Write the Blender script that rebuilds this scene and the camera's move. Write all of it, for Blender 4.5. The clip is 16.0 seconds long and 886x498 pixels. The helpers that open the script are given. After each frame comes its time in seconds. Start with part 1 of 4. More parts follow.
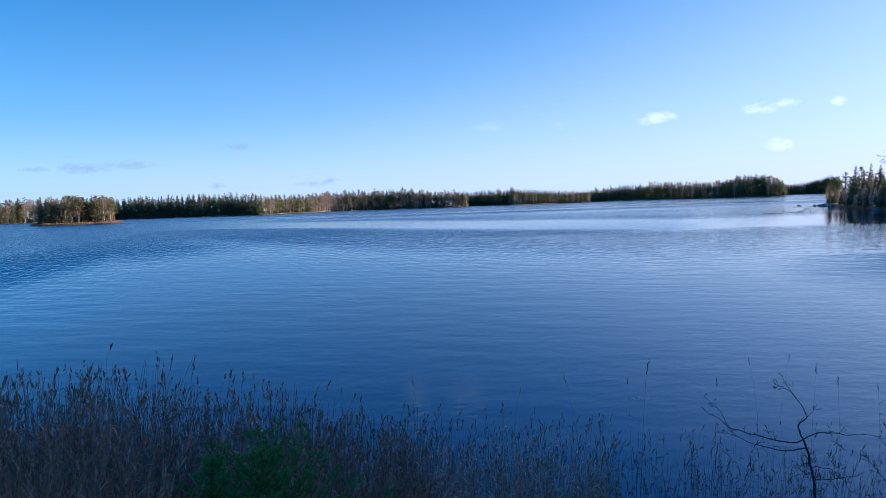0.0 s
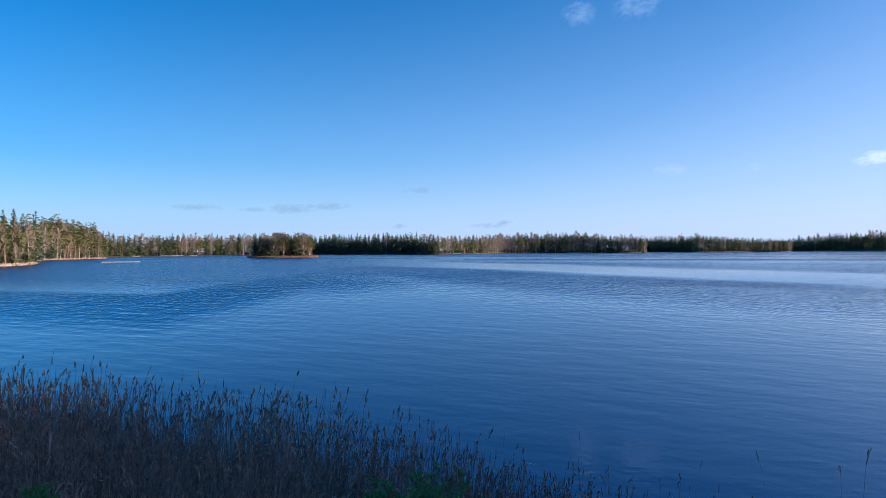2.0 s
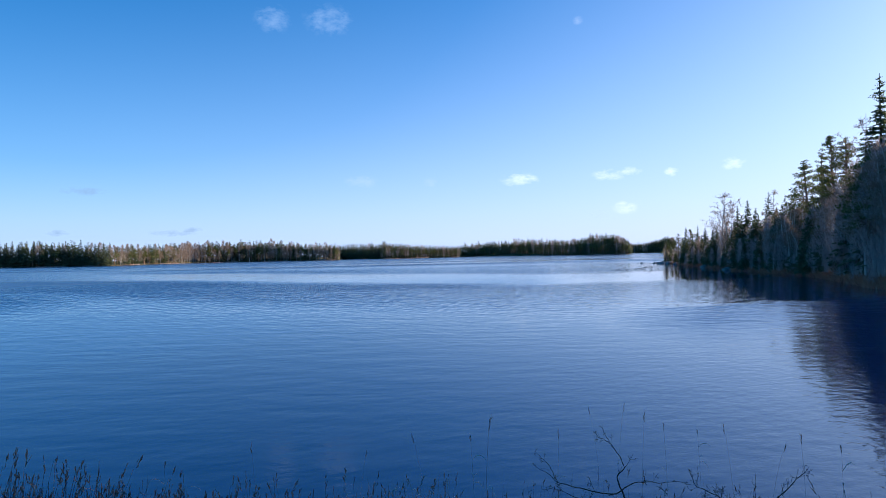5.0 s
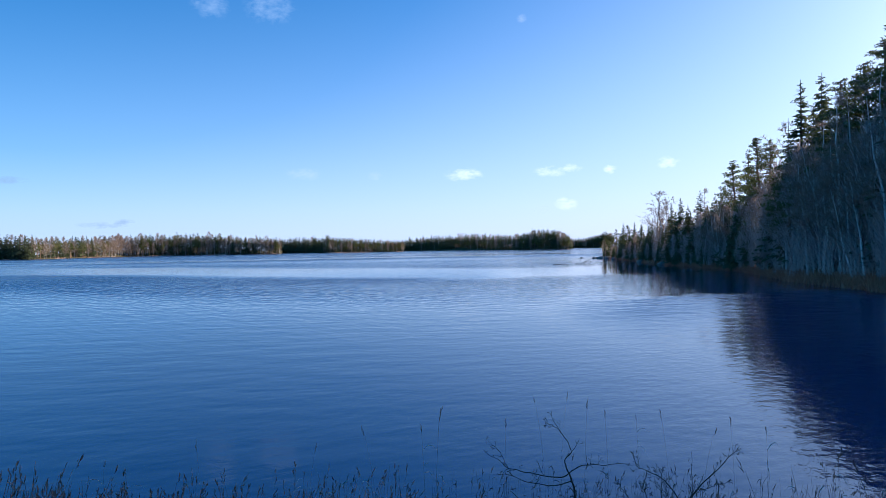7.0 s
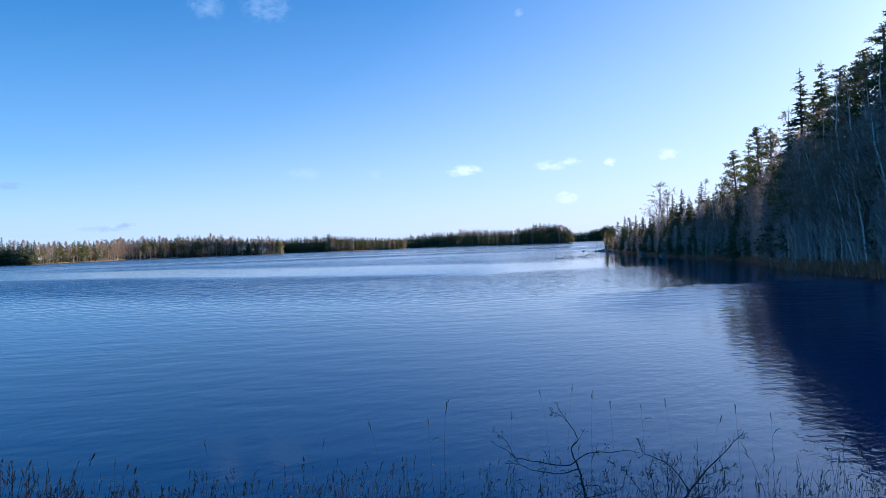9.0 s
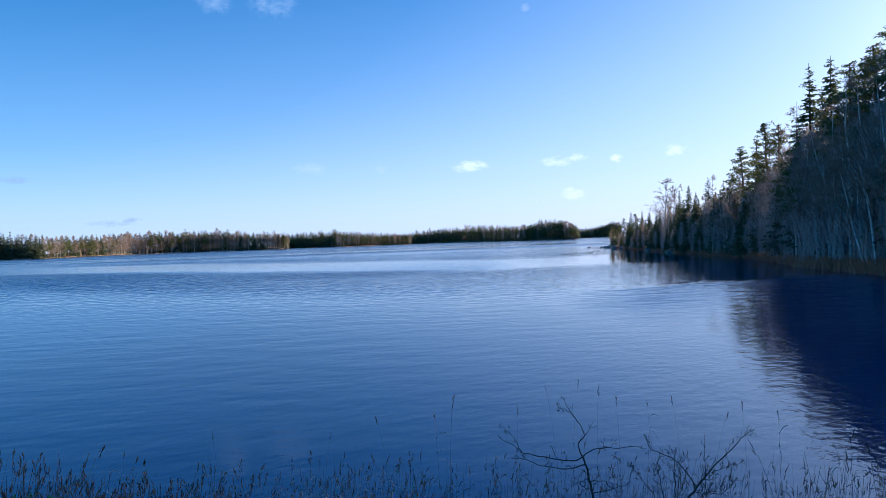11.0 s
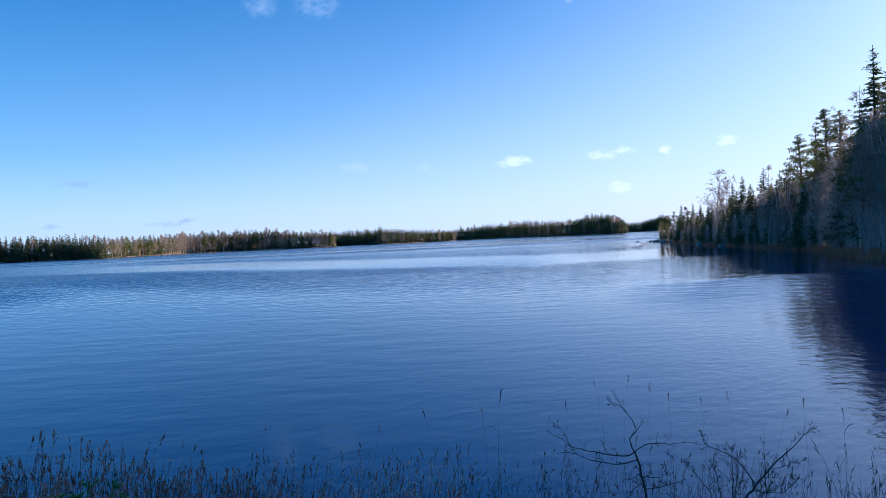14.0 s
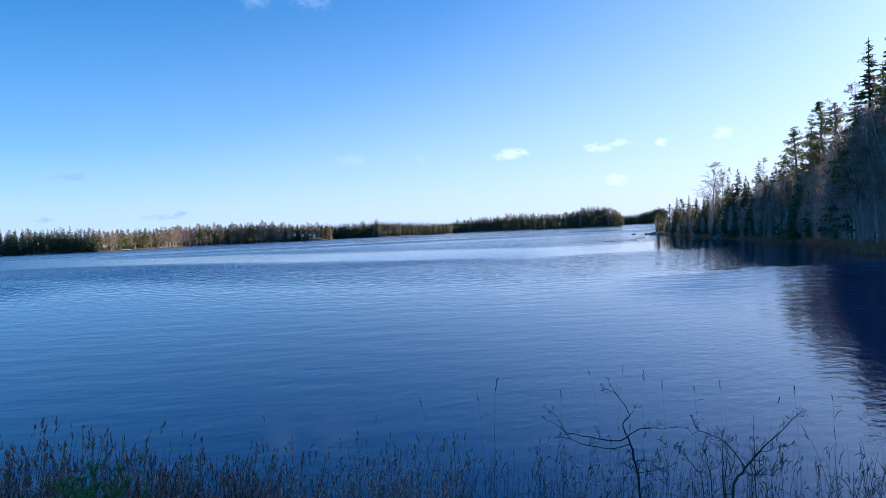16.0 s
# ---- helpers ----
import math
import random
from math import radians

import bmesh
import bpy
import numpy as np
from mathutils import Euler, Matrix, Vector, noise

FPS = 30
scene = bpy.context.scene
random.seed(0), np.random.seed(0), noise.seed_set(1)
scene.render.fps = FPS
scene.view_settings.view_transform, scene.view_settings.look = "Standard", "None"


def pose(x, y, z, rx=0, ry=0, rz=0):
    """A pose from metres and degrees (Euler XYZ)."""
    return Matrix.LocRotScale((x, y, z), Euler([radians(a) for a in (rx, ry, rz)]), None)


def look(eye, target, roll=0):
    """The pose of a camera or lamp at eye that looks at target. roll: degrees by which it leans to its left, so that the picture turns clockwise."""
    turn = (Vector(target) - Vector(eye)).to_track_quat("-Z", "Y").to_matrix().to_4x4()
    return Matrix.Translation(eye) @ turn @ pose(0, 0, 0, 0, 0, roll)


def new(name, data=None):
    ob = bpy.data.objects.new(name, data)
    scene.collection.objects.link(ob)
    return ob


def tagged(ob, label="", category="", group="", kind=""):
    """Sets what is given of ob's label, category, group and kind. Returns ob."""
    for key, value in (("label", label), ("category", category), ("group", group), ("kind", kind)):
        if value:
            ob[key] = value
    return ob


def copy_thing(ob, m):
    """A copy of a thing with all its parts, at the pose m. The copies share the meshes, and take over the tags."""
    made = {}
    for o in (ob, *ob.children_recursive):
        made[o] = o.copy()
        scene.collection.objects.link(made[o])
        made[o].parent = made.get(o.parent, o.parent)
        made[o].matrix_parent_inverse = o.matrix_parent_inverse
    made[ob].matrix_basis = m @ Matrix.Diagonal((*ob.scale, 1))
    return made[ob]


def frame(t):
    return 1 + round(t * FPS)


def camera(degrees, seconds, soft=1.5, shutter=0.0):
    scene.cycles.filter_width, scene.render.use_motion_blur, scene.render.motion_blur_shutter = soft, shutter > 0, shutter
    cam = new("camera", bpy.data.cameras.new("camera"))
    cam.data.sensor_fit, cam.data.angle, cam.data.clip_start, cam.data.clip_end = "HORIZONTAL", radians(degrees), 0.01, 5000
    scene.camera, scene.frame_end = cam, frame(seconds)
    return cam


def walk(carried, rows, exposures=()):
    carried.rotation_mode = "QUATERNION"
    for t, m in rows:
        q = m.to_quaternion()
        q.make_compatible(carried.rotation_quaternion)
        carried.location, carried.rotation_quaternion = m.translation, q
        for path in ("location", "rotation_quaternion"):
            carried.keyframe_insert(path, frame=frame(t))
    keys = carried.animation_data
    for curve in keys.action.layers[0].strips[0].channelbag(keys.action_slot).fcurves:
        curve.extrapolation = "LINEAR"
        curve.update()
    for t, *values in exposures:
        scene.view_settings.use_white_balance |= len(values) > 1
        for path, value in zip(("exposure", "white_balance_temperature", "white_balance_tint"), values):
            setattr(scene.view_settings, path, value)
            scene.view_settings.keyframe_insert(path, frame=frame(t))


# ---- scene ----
# ---------- camera ----------
EYE = 3.6            # the lens above the water, metres
cam = camera(74.0, 16.0, soft=0.6)
# seconds, x, y, z offsets, heading to the right, tilt up, roll (degrees)
PATH = [
    (0.0, -0.163, -0.048, 0.021, 0.00, -4.29, -1.93),
    (0.5, -0.198, -0.055, 0.015, -7.24, -3.42, -1.79),
    (1.0, -0.205, -0.063, 0.046, -14.08, -1.87, -0.76),
    (1.5, -0.207, -0.012, 0.061, -15.92, -0.77, -0.18),
    (2.0, -0.151, 0.029, 0.063, -16.50, 0.16, -0.26),
    (2.5, -0.071, 0.061, 0.054, -15.43, 0.41, -1.07),
    (3.0, -0.013, 0.086, 0.040, -11.49, 0.55, -1.96),
    (3.5, 0.067, 0.076, 0.028, -6.16, 0.35, -2.04),
    (4.0, 0.139, 0.057, 0.019, 0.17, 0.29, -1.57),
    (4.5, 0.187, 0.074, 0.014, 6.25, 0.38, -1.02),
    (5.0, 0.183, 0.060, 0.025, 12.53, 0.61, -1.09),
    (5.2, 0.178, 0.056, 0.024, 14.35, 0.62, -1.07),
    (5.7, 0.160, 0.045, 0.020, 17.10, 0.42, -0.98),
    (6.3, 0.125, 0.030, 0.014, 17.95, 0.15, -0.88),
    (7.5, 0.068, 0.001, 0.006, 17.90, -0.07, -0.90),
    (8.0, 0.070, -0.006, -0.006, 17.91, 0.02, -1.27),
    (8.5, 0.069, -0.011, -0.014, 17.79, -0.14, -1.57),
    (9.0, 0.056, -0.023, -0.018, 17.76, -0.37, -2.10),
    (11.5, 0.031, -0.023, -0.022, 16.76, -1.00, -1.64),
    (12.0, 0.025, -0.012, -0.031, 15.04, -1.31, -1.56),
    (12.5, 0.016, 0.003, -0.041, 13.26, -1.28, -2.42),
    (13.0, 0.027, 0.018, -0.046, 12.90, -0.98, -3.07),
    (13.5, 0.023, 0.014, -0.055, 12.85, -0.87, -3.08),
    (14.0, 0.025, -0.005, -0.052, 12.87, -0.96, -2.57),
    (14.5, 0.011, -0.029, -0.054, 12.92, -0.96, -2.09),
    (15.0, 0.005, -0.050, -0.055, 12.93, -1.05, -1.97),
    (15.5, 0.002, -0.066, -0.068, 12.93, -1.38, -2.23),
    (16.0, 0.005, -0.076, -0.081, 13.19, -1.68, -2.63),
]
EXPOSURES = [(0.0, 0.34, 5200, 9), (1.5, 0.18, 5200, 9), (4.0, 0.24, 5200, 9), (5.2, 0.32, 5200, 9), (7.5, 0.36, 5200, 9), (13.5, 0.36, 5200, 9), (16.0, 0.42, 5200, 9)]
walk(cam, [(t, pose(x, y, EYE + z, 90 + tilt, 0, -head) @ pose(0, 0, 0, 0, 0, roll))
           for t, x, y, z, head, tilt, roll in PATH], EXPOSURES)

# ---------- sky and sun ----------
SUN_AZ, SUN_EL = 75.0, 16.0     # degrees: to the right of straight ahead, above the horizon
world = bpy.data.worlds.new("sky")
scene.world = world
world.use_nodes = True
wn = world.node_tree
wn.nodes.clear()
sky = wn.nodes.new("ShaderNodeTexSky")
sky.sky_type = 'NISHITA'
sky.sun_disc = False
sky.sun_elevation, sky.sun_rotation = radians(SUN_EL), radians(SUN_AZ)
sky.air_density, sky.dust_density, sky.ozone_density = 1.0, 1.0, 4.0
back = wn.nodes.new("ShaderNodeBackground")
back.inputs["Strength"].default_value = 0.14
wout = wn.nodes.new("ShaderNodeOutputWorld")
# a clear, deeply blue sky that pales into haze towards the horizon, more so on the sun's side
rich = wn.nodes.new("ShaderNodeHueSaturation")
rich.inputs["Hue"].default_value = 0.496
where = wn.nodes.new("ShaderNodeTexCoord")
parts = wn.nodes.new("ShaderNodeSeparateXYZ")


def wmath(op, a, b):
    n = wn.nodes.new("ShaderNodeMath")
    n.operation = op
    n.use_clamp = op == 'POWER'
    for sock, v in zip(n.inputs, (a, b)):
        if isinstance(v, (int, float)):
            sock.default_value = v
        else:
            wn.links.new(v, sock)
    return n.outputs[0]


wn.links.new(sky.outputs[0], rich.inputs["Color"])
wn.links.new(where.outputs["Generated"], parts.inputs[0])
sunward = wmath('ADD', wmath('MULTIPLY', parts.outputs[0], math.sin(radians(SUN_AZ))), wmath('MULTIPLY', parts.outputs[1], math.cos(radians(SUN_AZ))))
wn.links.new(wmath('SUBTRACT', 1.66, wmath('MULTIPLY', wmath('MAXIMUM', sunward, 0.0), 0.50)), rich.inputs["Saturation"])
wn.links.new(wmath('SUBTRACT', 1.0, wmath('MULTIPLY', wmath('MAXIMUM', sunward, 0.0), 0.26)), rich.inputs["Value"])
low = wmath('POWER', wmath('SUBTRACT', 1.0, wmath('ABSOLUTE', parts.outputs[2], 0.0)), wmath('SUBTRACT', 4.6, wmath('MULTIPLY', sunward, 2.1)))
glow = wmath('ADD', 0.5, wmath('MULTIPLY', sunward, 0.5))
haze = wn.nodes.new("ShaderNodeMix")
haze.data_type = 'RGBA'
wn.links.new(wmath('MULTIPLY', low, 0.9), haze.inputs[0])
wn.links.new(rich.outputs[0], haze.inputs[6])
tone = wn.nodes.new("ShaderNodeMix")
tone.data_type = 'RGBA'
tone.inputs[6].default_value = (3.15, 4.25, 5.4, 1)
tone.inputs[7].default_value = (5.2, 5.2, 6.3, 1)
wn.links.new(glow, tone.inputs[0])
wn.links.new(tone.outputs[2], haze.inputs[7])
wn.links.new(haze.outputs[2], back.inputs["Color"])
wn.links.new(back.outputs[0], wout.inputs["Surface"])

sun_data = bpy.data.lights.new("sun", 'SUN')
sun_data.energy, sun_data.angle, sun_data.color = 7.0, radians(0.55), (1.0, 0.74, 0.44)
sun = new("sun", sun_data)
sun.matrix_world = look((0, 0, 0), (-math.sin(radians(SUN_AZ)) * math.cos(radians(SUN_EL)),
                                    -math.cos(radians(SUN_AZ)) * math.cos(radians(SUN_EL)), -math.sin(radians(SUN_EL))))


# ---------- materials ----------
class Mat:
    """A node material under construction."""

    def __init__(self, name):
        self.m = bpy.data.materials.new(name)
        self.m.use_nodes = True
        self.t = self.m.node_tree
        self.bsdf = self.t.nodes["Principled BSDF"]

    def node(self, kind, **values):
        n = self.t.nodes.new(kind)
        for key, v in values.items():
            n.inputs[key.replace("_", " ")].default_value = v
        return n

    def link(self, a, b):
        self.t.links.new(a, b)

    def place(self):
        return self.t.nodes.new("ShaderNodeNewGeometry").outputs["Position"]

    def noise(self, scale, detail=3.0, vector=None, rough=0.55):
        n = self.node("ShaderNodeTexNoise", Scale=scale, Detail=detail, Roughness=rough)
        self.link(vector if vector else self.place(), n.inputs["Vector"])
        return n.outputs["Fac"]

    def ramp(self, fac, stops):
        n = self.t.nodes.new("ShaderNodeValToRGB")
        e = n.color_ramp.elements
        while len(e) < len(stops):
            e.new(0.5)
        for el, (pos, col) in zip(e, stops):
            el.position, el.color = pos, (*col, 1)
        self.link(fac, n.inputs["Fac"])
        return n.outputs["Color"]

    def mix(self, fac, a, b, how='MIX'):
        n = self.t.nodes.new("ShaderNodeMix")
        n.data_type, n.blend_type = 'RGBA', how
        for sock, v in ((n.inputs[0], fac), (n.inputs[6], a), (n.inputs[7], b)):
            if isinstance(v, (int, float)):
                sock.default_value = v
            elif isinstance(v, tuple):
                sock.default_value = (*v, 1)
            else:
                self.link(v, sock)
        return n.outputs[2]

    def calc(self, op, a, b=0.0, c=0.0):
        n = self.t.nodes.new("ShaderNodeMath")
        n.operation = op
        for sock, v in zip(n.inputs, (a, b, c)):
            if isinstance(v, (int, float)):
                sock.default_value = v
            else:
                self.link(v, sock)
        return n.outputs[0]

    def remap(self, v, a, b, c, d):
        n = self.t.nodes.new("ShaderNodeMapRange")
        for sock, x in zip(n.inputs[1:5], (a, b, c, d)):
            sock.default_value = x
        self.link(v, n.inputs[0])
        return n.outputs[0]

    def stretch(self, sx, sy, sz, rz=0.0):
        n = self.t.nodes.new("ShaderNodeMapping")
        n.inputs["Scale"].default_value = (sx, sy, sz)
        n.inputs["Rotation"].default_value = (0, 0, rz)
        self.link(self.place(), n.inputs["Vector"])
        return n.outputs[0]

    def waves(self, lx, ly, turn):
        """Coordinates for ripples lx wide and ly deep, turned to the left."""
        n = self.t.nodes.new("ShaderNodeMapping")
        n.vector_type = 'TEXTURE'
        n.inputs["Scale"].default_value = (lx, ly, 1)
        n.inputs["Rotation"].default_value = (0, 0, radians(turn))
        self.link(self.place(), n.inputs["Vector"])
        return n.outputs[0]

    def bump(self, height, strength, distance, under=None):
        n = self.node("ShaderNodeBump", Distance=distance)
        if isinstance(strength, (int, float)):
            n.inputs["Strength"].default_value = strength
        else:
            self.link(strength, n.inputs["Strength"])
        self.link(height, n.inputs["Height"])
        if under:
            self.link(under, n.inputs["Normal"])
        self.link(n.outputs[0], self.bsdf.inputs["Normal"])
        return n.outputs[0]

    def done(self, color, rough=0.8, **rest):
        if isinstance(color, tuple):
            self.bsdf.inputs["Base Color"].default_value = (*color, 1)
        else:
            self.link(color, self.bsdf.inputs["Base Color"])
        if isinstance(rough, (int, float)):
            self.bsdf.inputs["Roughness"].default_value = rough
        else:
            self.link(rough, self.bsdf.inputs["Roughness"])
        for key, v in rest.items():
            self.bsdf.inputs[key.replace("_", " ")].default_value = v
        return self.m


def foliage(name, dark, mid, light, patch=0.25, rough=0.75, through_light=0.3, stops=(0.15, 0.5, 0.92)):
    """Leaves, needles and dry blades: each island its own tone, with broad drifts of colour between trees."""
    m = Mat(name)
    isl = m.t.nodes.new("ShaderNodeNewGeometry").outputs["Random Per Island"]
    ob = m.t.nodes.new("ShaderNodeObjectInfo").outputs["Random"]
    f = m.calc('ADD', m.calc('MULTIPLY', isl, 0.55), m.calc('MULTIPLY', m.noise(patch, 2), 0.45))
    f = m.calc('ADD', f, m.calc('MULTIPLY', m.calc('SUBTRACT', ob, 0.5), 0.25))
    col = m.ramp(f, [(stops[0], dark), (stops[1], mid), (stops[2], light)])
    mat = m.done(col, rough, Specular_IOR_Level=0.25)
    lit = m.t.nodes.new("ShaderNodeBsdfTranslucent")
    both = m.t.nodes.new("ShaderNodeMixShader")
    both.inputs[0].default_value = through_light
    m.link(col, lit.inputs["Color"])
    m.link(m.bsdf.outputs[0], both.inputs[1])
    m.link(lit.outputs[0], both.inputs[2])
    m.link(both.outputs[0], m.t.nodes["Material Output"].inputs["Surface"])
    return mat


def bark(name, a, b, scale=6.0, marks=None):
    m = Mat(name)
    f = m.noise(scale, 5, m.stretch(1, 1, 0.25))
    col = m.ramp(f, [(0.3, a), (0.7, b)])
    if marks:
        col = m.mix(m.remap(m.noise(scale * 0.6, 4, m.stretch(1, 1, 2.2)), 0.55, 0.68, 0, 1), col, marks)
    m.bump(f, 0.6, 0.02)
    return m.done(col, 0.85, Specular_IOR_Level=0.2)


SPRUCE = foliage("spruce_needles", (0.072, 0.088, 0.048), (0.115, 0.135, 0.072), (0.155, 0.175, 0.09), through_light=0.42)
PINE = foliage("pine_needles", (0.090, 0.102, 0.038), (0.162, 0.170, 0.060), (0.23, 0.23, 0.082), through_light=0.32)
TWIG = foliage("bare_twigs", (0.21, 0.155, 0.12), (0.345, 0.255, 0.195), (0.49, 0.38, 0.29))
BRUSH = foliage("grey_brushwood", (0.34, 0.275, 0.26), (0.53, 0.445, 0.42), (0.74, 0.65, 0.61), through_light=0.4)
SAPLING = foliage("young_spruce_needles", (0.07, 0.15, 0.045), (0.17, 0.31, 0.10), (0.38, 0.52, 0.19), 9.0, 0.5, 0.4)
REED_STEM = foliage("dry_reed_stem", (0.34, 0.195, 0.155), (0.60, 0.385, 0.305), (0.86, 0.67, 0.55), 1.2, through_light=0.4)
REED_LEAF = foliage("dry_reed_leaf", (0.46, 0.265, 0.205), (0.78, 0.51, 0.405), (0.94, 0.80, 0.67), 1.5, through_light=0.4, stops=(0.1, 0.48, 0.85))
REED_HEAD = foliage("reed_plume", (0.18, 0.105, 0.08), (0.30, 0.185, 0.14), (0.46, 0.31, 0.24), 1.5, through_light=0.4)
# darker reed colour for the beds on the right
REED_DARK = foliage("dark_reed", (0.11, 0.07, 0.06), (0.19, 0.125, 0.105), (0.40, 0.29, 0.24), 1.5)
SEDGE = foliage("rusty_sedge", (0.30, 0.13, 0.08), (0.46, 0.225, 0.13), (0.62, 0.37, 0.23), 0.3)
BARK_SPRUCE = bark("spruce_bark", (0.07, 0.055, 0.045), (0.16, 0.12, 0.10))
BARK_PINE = bark("pine_bark", (0.14, 0.095, 0.07), (0.30, 0.195, 0.135))
BARK_BIRCH = bark("birch_bark", (0.48, 0.455, 0.42), (0.72, 0.69, 0.65), 4.0, (0.10, 0.085, 0.075))
BARK_ALDER = bark("alder_bark", (0.045, 0.038, 0.034), (0.10, 0.085, 0.075), 20.0)


def stone_material():
    m = Mat("grey_stone")
    f = m.noise(3.0, 6)
    m.bump(f, 0.7, 0.05)
    return m.done(m.ramp(f, [(0.3, (0.11, 0.105, 0.10)), (0.6, (0.24, 0.23, 0.215)), (0.8, (0.36, 0.35, 0.33))]), 0.8)


def driftwood_material():
    m = Mat("bleached_driftwood")
    f = m.noise(8.0, 5, m.stretch(1, 1, 1))
    m.bump(f, 0.5, 0.02)
    return m.done(m.ramp(f, [(0.3, (0.07, 0.062, 0.055)), (0.7, (0.19, 0.175, 0.155))]), 0.85)


def ground_material():
    m = Mat("forest_floor")
    big, fine = m.noise(0.15, 4), m.noise(3.0, 6)
    col = m.ramp(fine, [(0.25, (0.06, 0.045, 0.028)), (0.55, (0.15, 0.11, 0.06)), (0.8, (0.25, 0.19, 0.10))])
    col = m.mix(m.remap(big, 0.42, 0.6, 0, 0.7), col, (0.06, 0.07, 0.03))
    m.bump(fine, 0.8, 0.05)
    return m.done(col, 0.95, Specular_IOR_Level=0.1)


def water_material():
    """Dark lake water. Wind lanes ruffle it in broad bands along the shore, and it lies calm in the lee of the wood."""
    m = Mat("lake_water")
    sep = m.t.nodes.new("ShaderNodeSeparateXYZ")
    m.link(m.place(), sep.inputs[0])
    x, y = sep.outputs[0], sep.outputs[1]
    lee = m.remap(m.calc('SUBTRACT', x, m.calc('MULTIPLY', y, 0.42)), -55.0, 20.0, 1.0, 0.12)
    # a breeze off the bank reaches a little way out from it
    near = m.calc('ADD', y, m.calc('MULTIPLY', m.calc('SUBTRACT', m.noise(0.08, 3), 0.5), 8.0))
    skew = m.calc('DIVIDE', x, m.calc('MAXIMUM', y, 5.0))
    breeze = m.calc('MINIMUM', m.remap(near, 33.0, 36.0, 0.78, 0.0), m.remap(near, 17.0, 27.0, 0.30, 0.78))
    lee = m.calc('MAXIMUM', lee, m.calc('MULTIPLY', breeze, m.remap(skew, 0.40, 0.75, 0.0, 1.0)))
    lee = m.calc('MAXIMUM', lee, m.calc('MULTIPLY', m.remap(skew, 0.38, 0.54, 0.8, 0.0), m.remap(y, 48.0, 66.0, 0.0, 1.0)))
    lee = m.calc('MAXIMUM', lee, m.calc('MULTIPLY', m.remap(skew, 0.54, 0.64, 0.45, 0.0), m.remap(y, 55.0, 80.0, 0.0, 1.0)))
    lee = m.calc('MAXIMUM', lee, m.remap(y, 150.0, 185.0, 0.0, 0.7))
    sheltered = m.remap(m.calc('SUBTRACT', x, m.calc('MULTIPLY', y, 0.42)), -2.0, 8.0, 0.0, 0.34)
    # bands of wind by the distance from the bank, their edges frayed
    fray = m.calc('MULTIPLY', m.calc('SUBTRACT', m.noise(1.0, 4, m.stretch(0.012, 0.03, 1, 0.1)), 0.5), 50.0)
    out = m.calc('ADD', m.calc('MULTIPLY', y, m.calc('MULTIPLY', m.remap(skew, -0.92, -0.48, 3.2, 1.0), m.remap(skew, -0.4, 0.4, 0.78, 1.7))), m.calc('MULTIPLY', fray, m.remap(y, 25.0, 90.0, 0.15, 1.0)))
    band = m.ramp(m.remap(out, 0.0, 320.0, 0.0, 1.0), [
        (0.0, (0.16,) * 3), (0.10, (0.22,) * 3), (0.16, (0.42,) * 3), (0.20, (0.9,) * 3), (0.31, (1.0,) * 3), (0.35, (0.14,) * 3),
        (0.50, (0.12,) * 3), (0.57, (0.8,) * 3), (0.70, (0.55,) * 3), (1.0, (0.7,) * 3)])
    thin = m.remap(m.noise(1.0, 4, m.stretch(0.004, 0.030, 1, 0.10)), 0.44, 0.54, 0.04, 1.0)
    wide_off = m.remap(y, 140.0, 240.0, 0.0, 1.0)
    mixed = m.calc('ADD', m.calc('MULTIPLY', band, m.calc('SUBTRACT', 1.0, wide_off)), m.calc('MULTIPLY', thin, wide_off))
    open_side = m.remap(skew, -0.50, -0.15, 0.85, 0.0)
    lanes = m.calc('MAXIMUM', mixed, m.calc('MULTIPLY', open_side, m.remap(y, 28.0, 60.0, 0.0, 1.0)))
    power = m.calc('MULTIPLY', lee, lanes)
    swell = m.noise(1.0, 2, m.waves(2.6, 1.1, -12))
    chop = m.noise(1.0, 2, m.waves(0.5, 2.2, 24))
    ripple = m.noise(1.0, 3, m.waves(0.45, 0.28, 10))
    far = m.remap(m.calc('SUBTRACT', y, m.calc('MULTIPLY', x, 0.6)), 15.0, 140.0, 0.0, 1.0)
    n = m.bump(swell, m.calc('MULTIPLY', power, m.remap(far, 0.0, 1.0, 1.0, 0.6)), 0.20)
    n = m.bump(chop, m.calc('MULTIPLY', power, m.remap(y, 18.0, 60.0, 0.0, 1.0)), 0.42, n)
    n = m.bump(ripple, m.calc('MAXIMUM', m.calc('MULTIPLY', power, 0.4), m.calc('ADD', m.remap(y, 8.0, 45.0, 0.2, 0.05), m.calc('MULTIPLY', sheltered, m.remap(y, 18.0, 36.0, 1.0, 0.0)))), 0.026, n)
    # the normals are tilted towards the bank so they reflect higher, darker sky
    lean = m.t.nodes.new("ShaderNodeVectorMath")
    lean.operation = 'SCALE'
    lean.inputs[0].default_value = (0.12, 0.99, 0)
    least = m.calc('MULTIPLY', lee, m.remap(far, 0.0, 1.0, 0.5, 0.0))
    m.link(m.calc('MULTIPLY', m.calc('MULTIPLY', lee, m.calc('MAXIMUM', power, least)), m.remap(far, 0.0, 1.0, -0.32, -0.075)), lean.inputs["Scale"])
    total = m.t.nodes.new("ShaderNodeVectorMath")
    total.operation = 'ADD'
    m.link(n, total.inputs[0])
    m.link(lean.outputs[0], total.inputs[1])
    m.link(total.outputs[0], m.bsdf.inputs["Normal"])
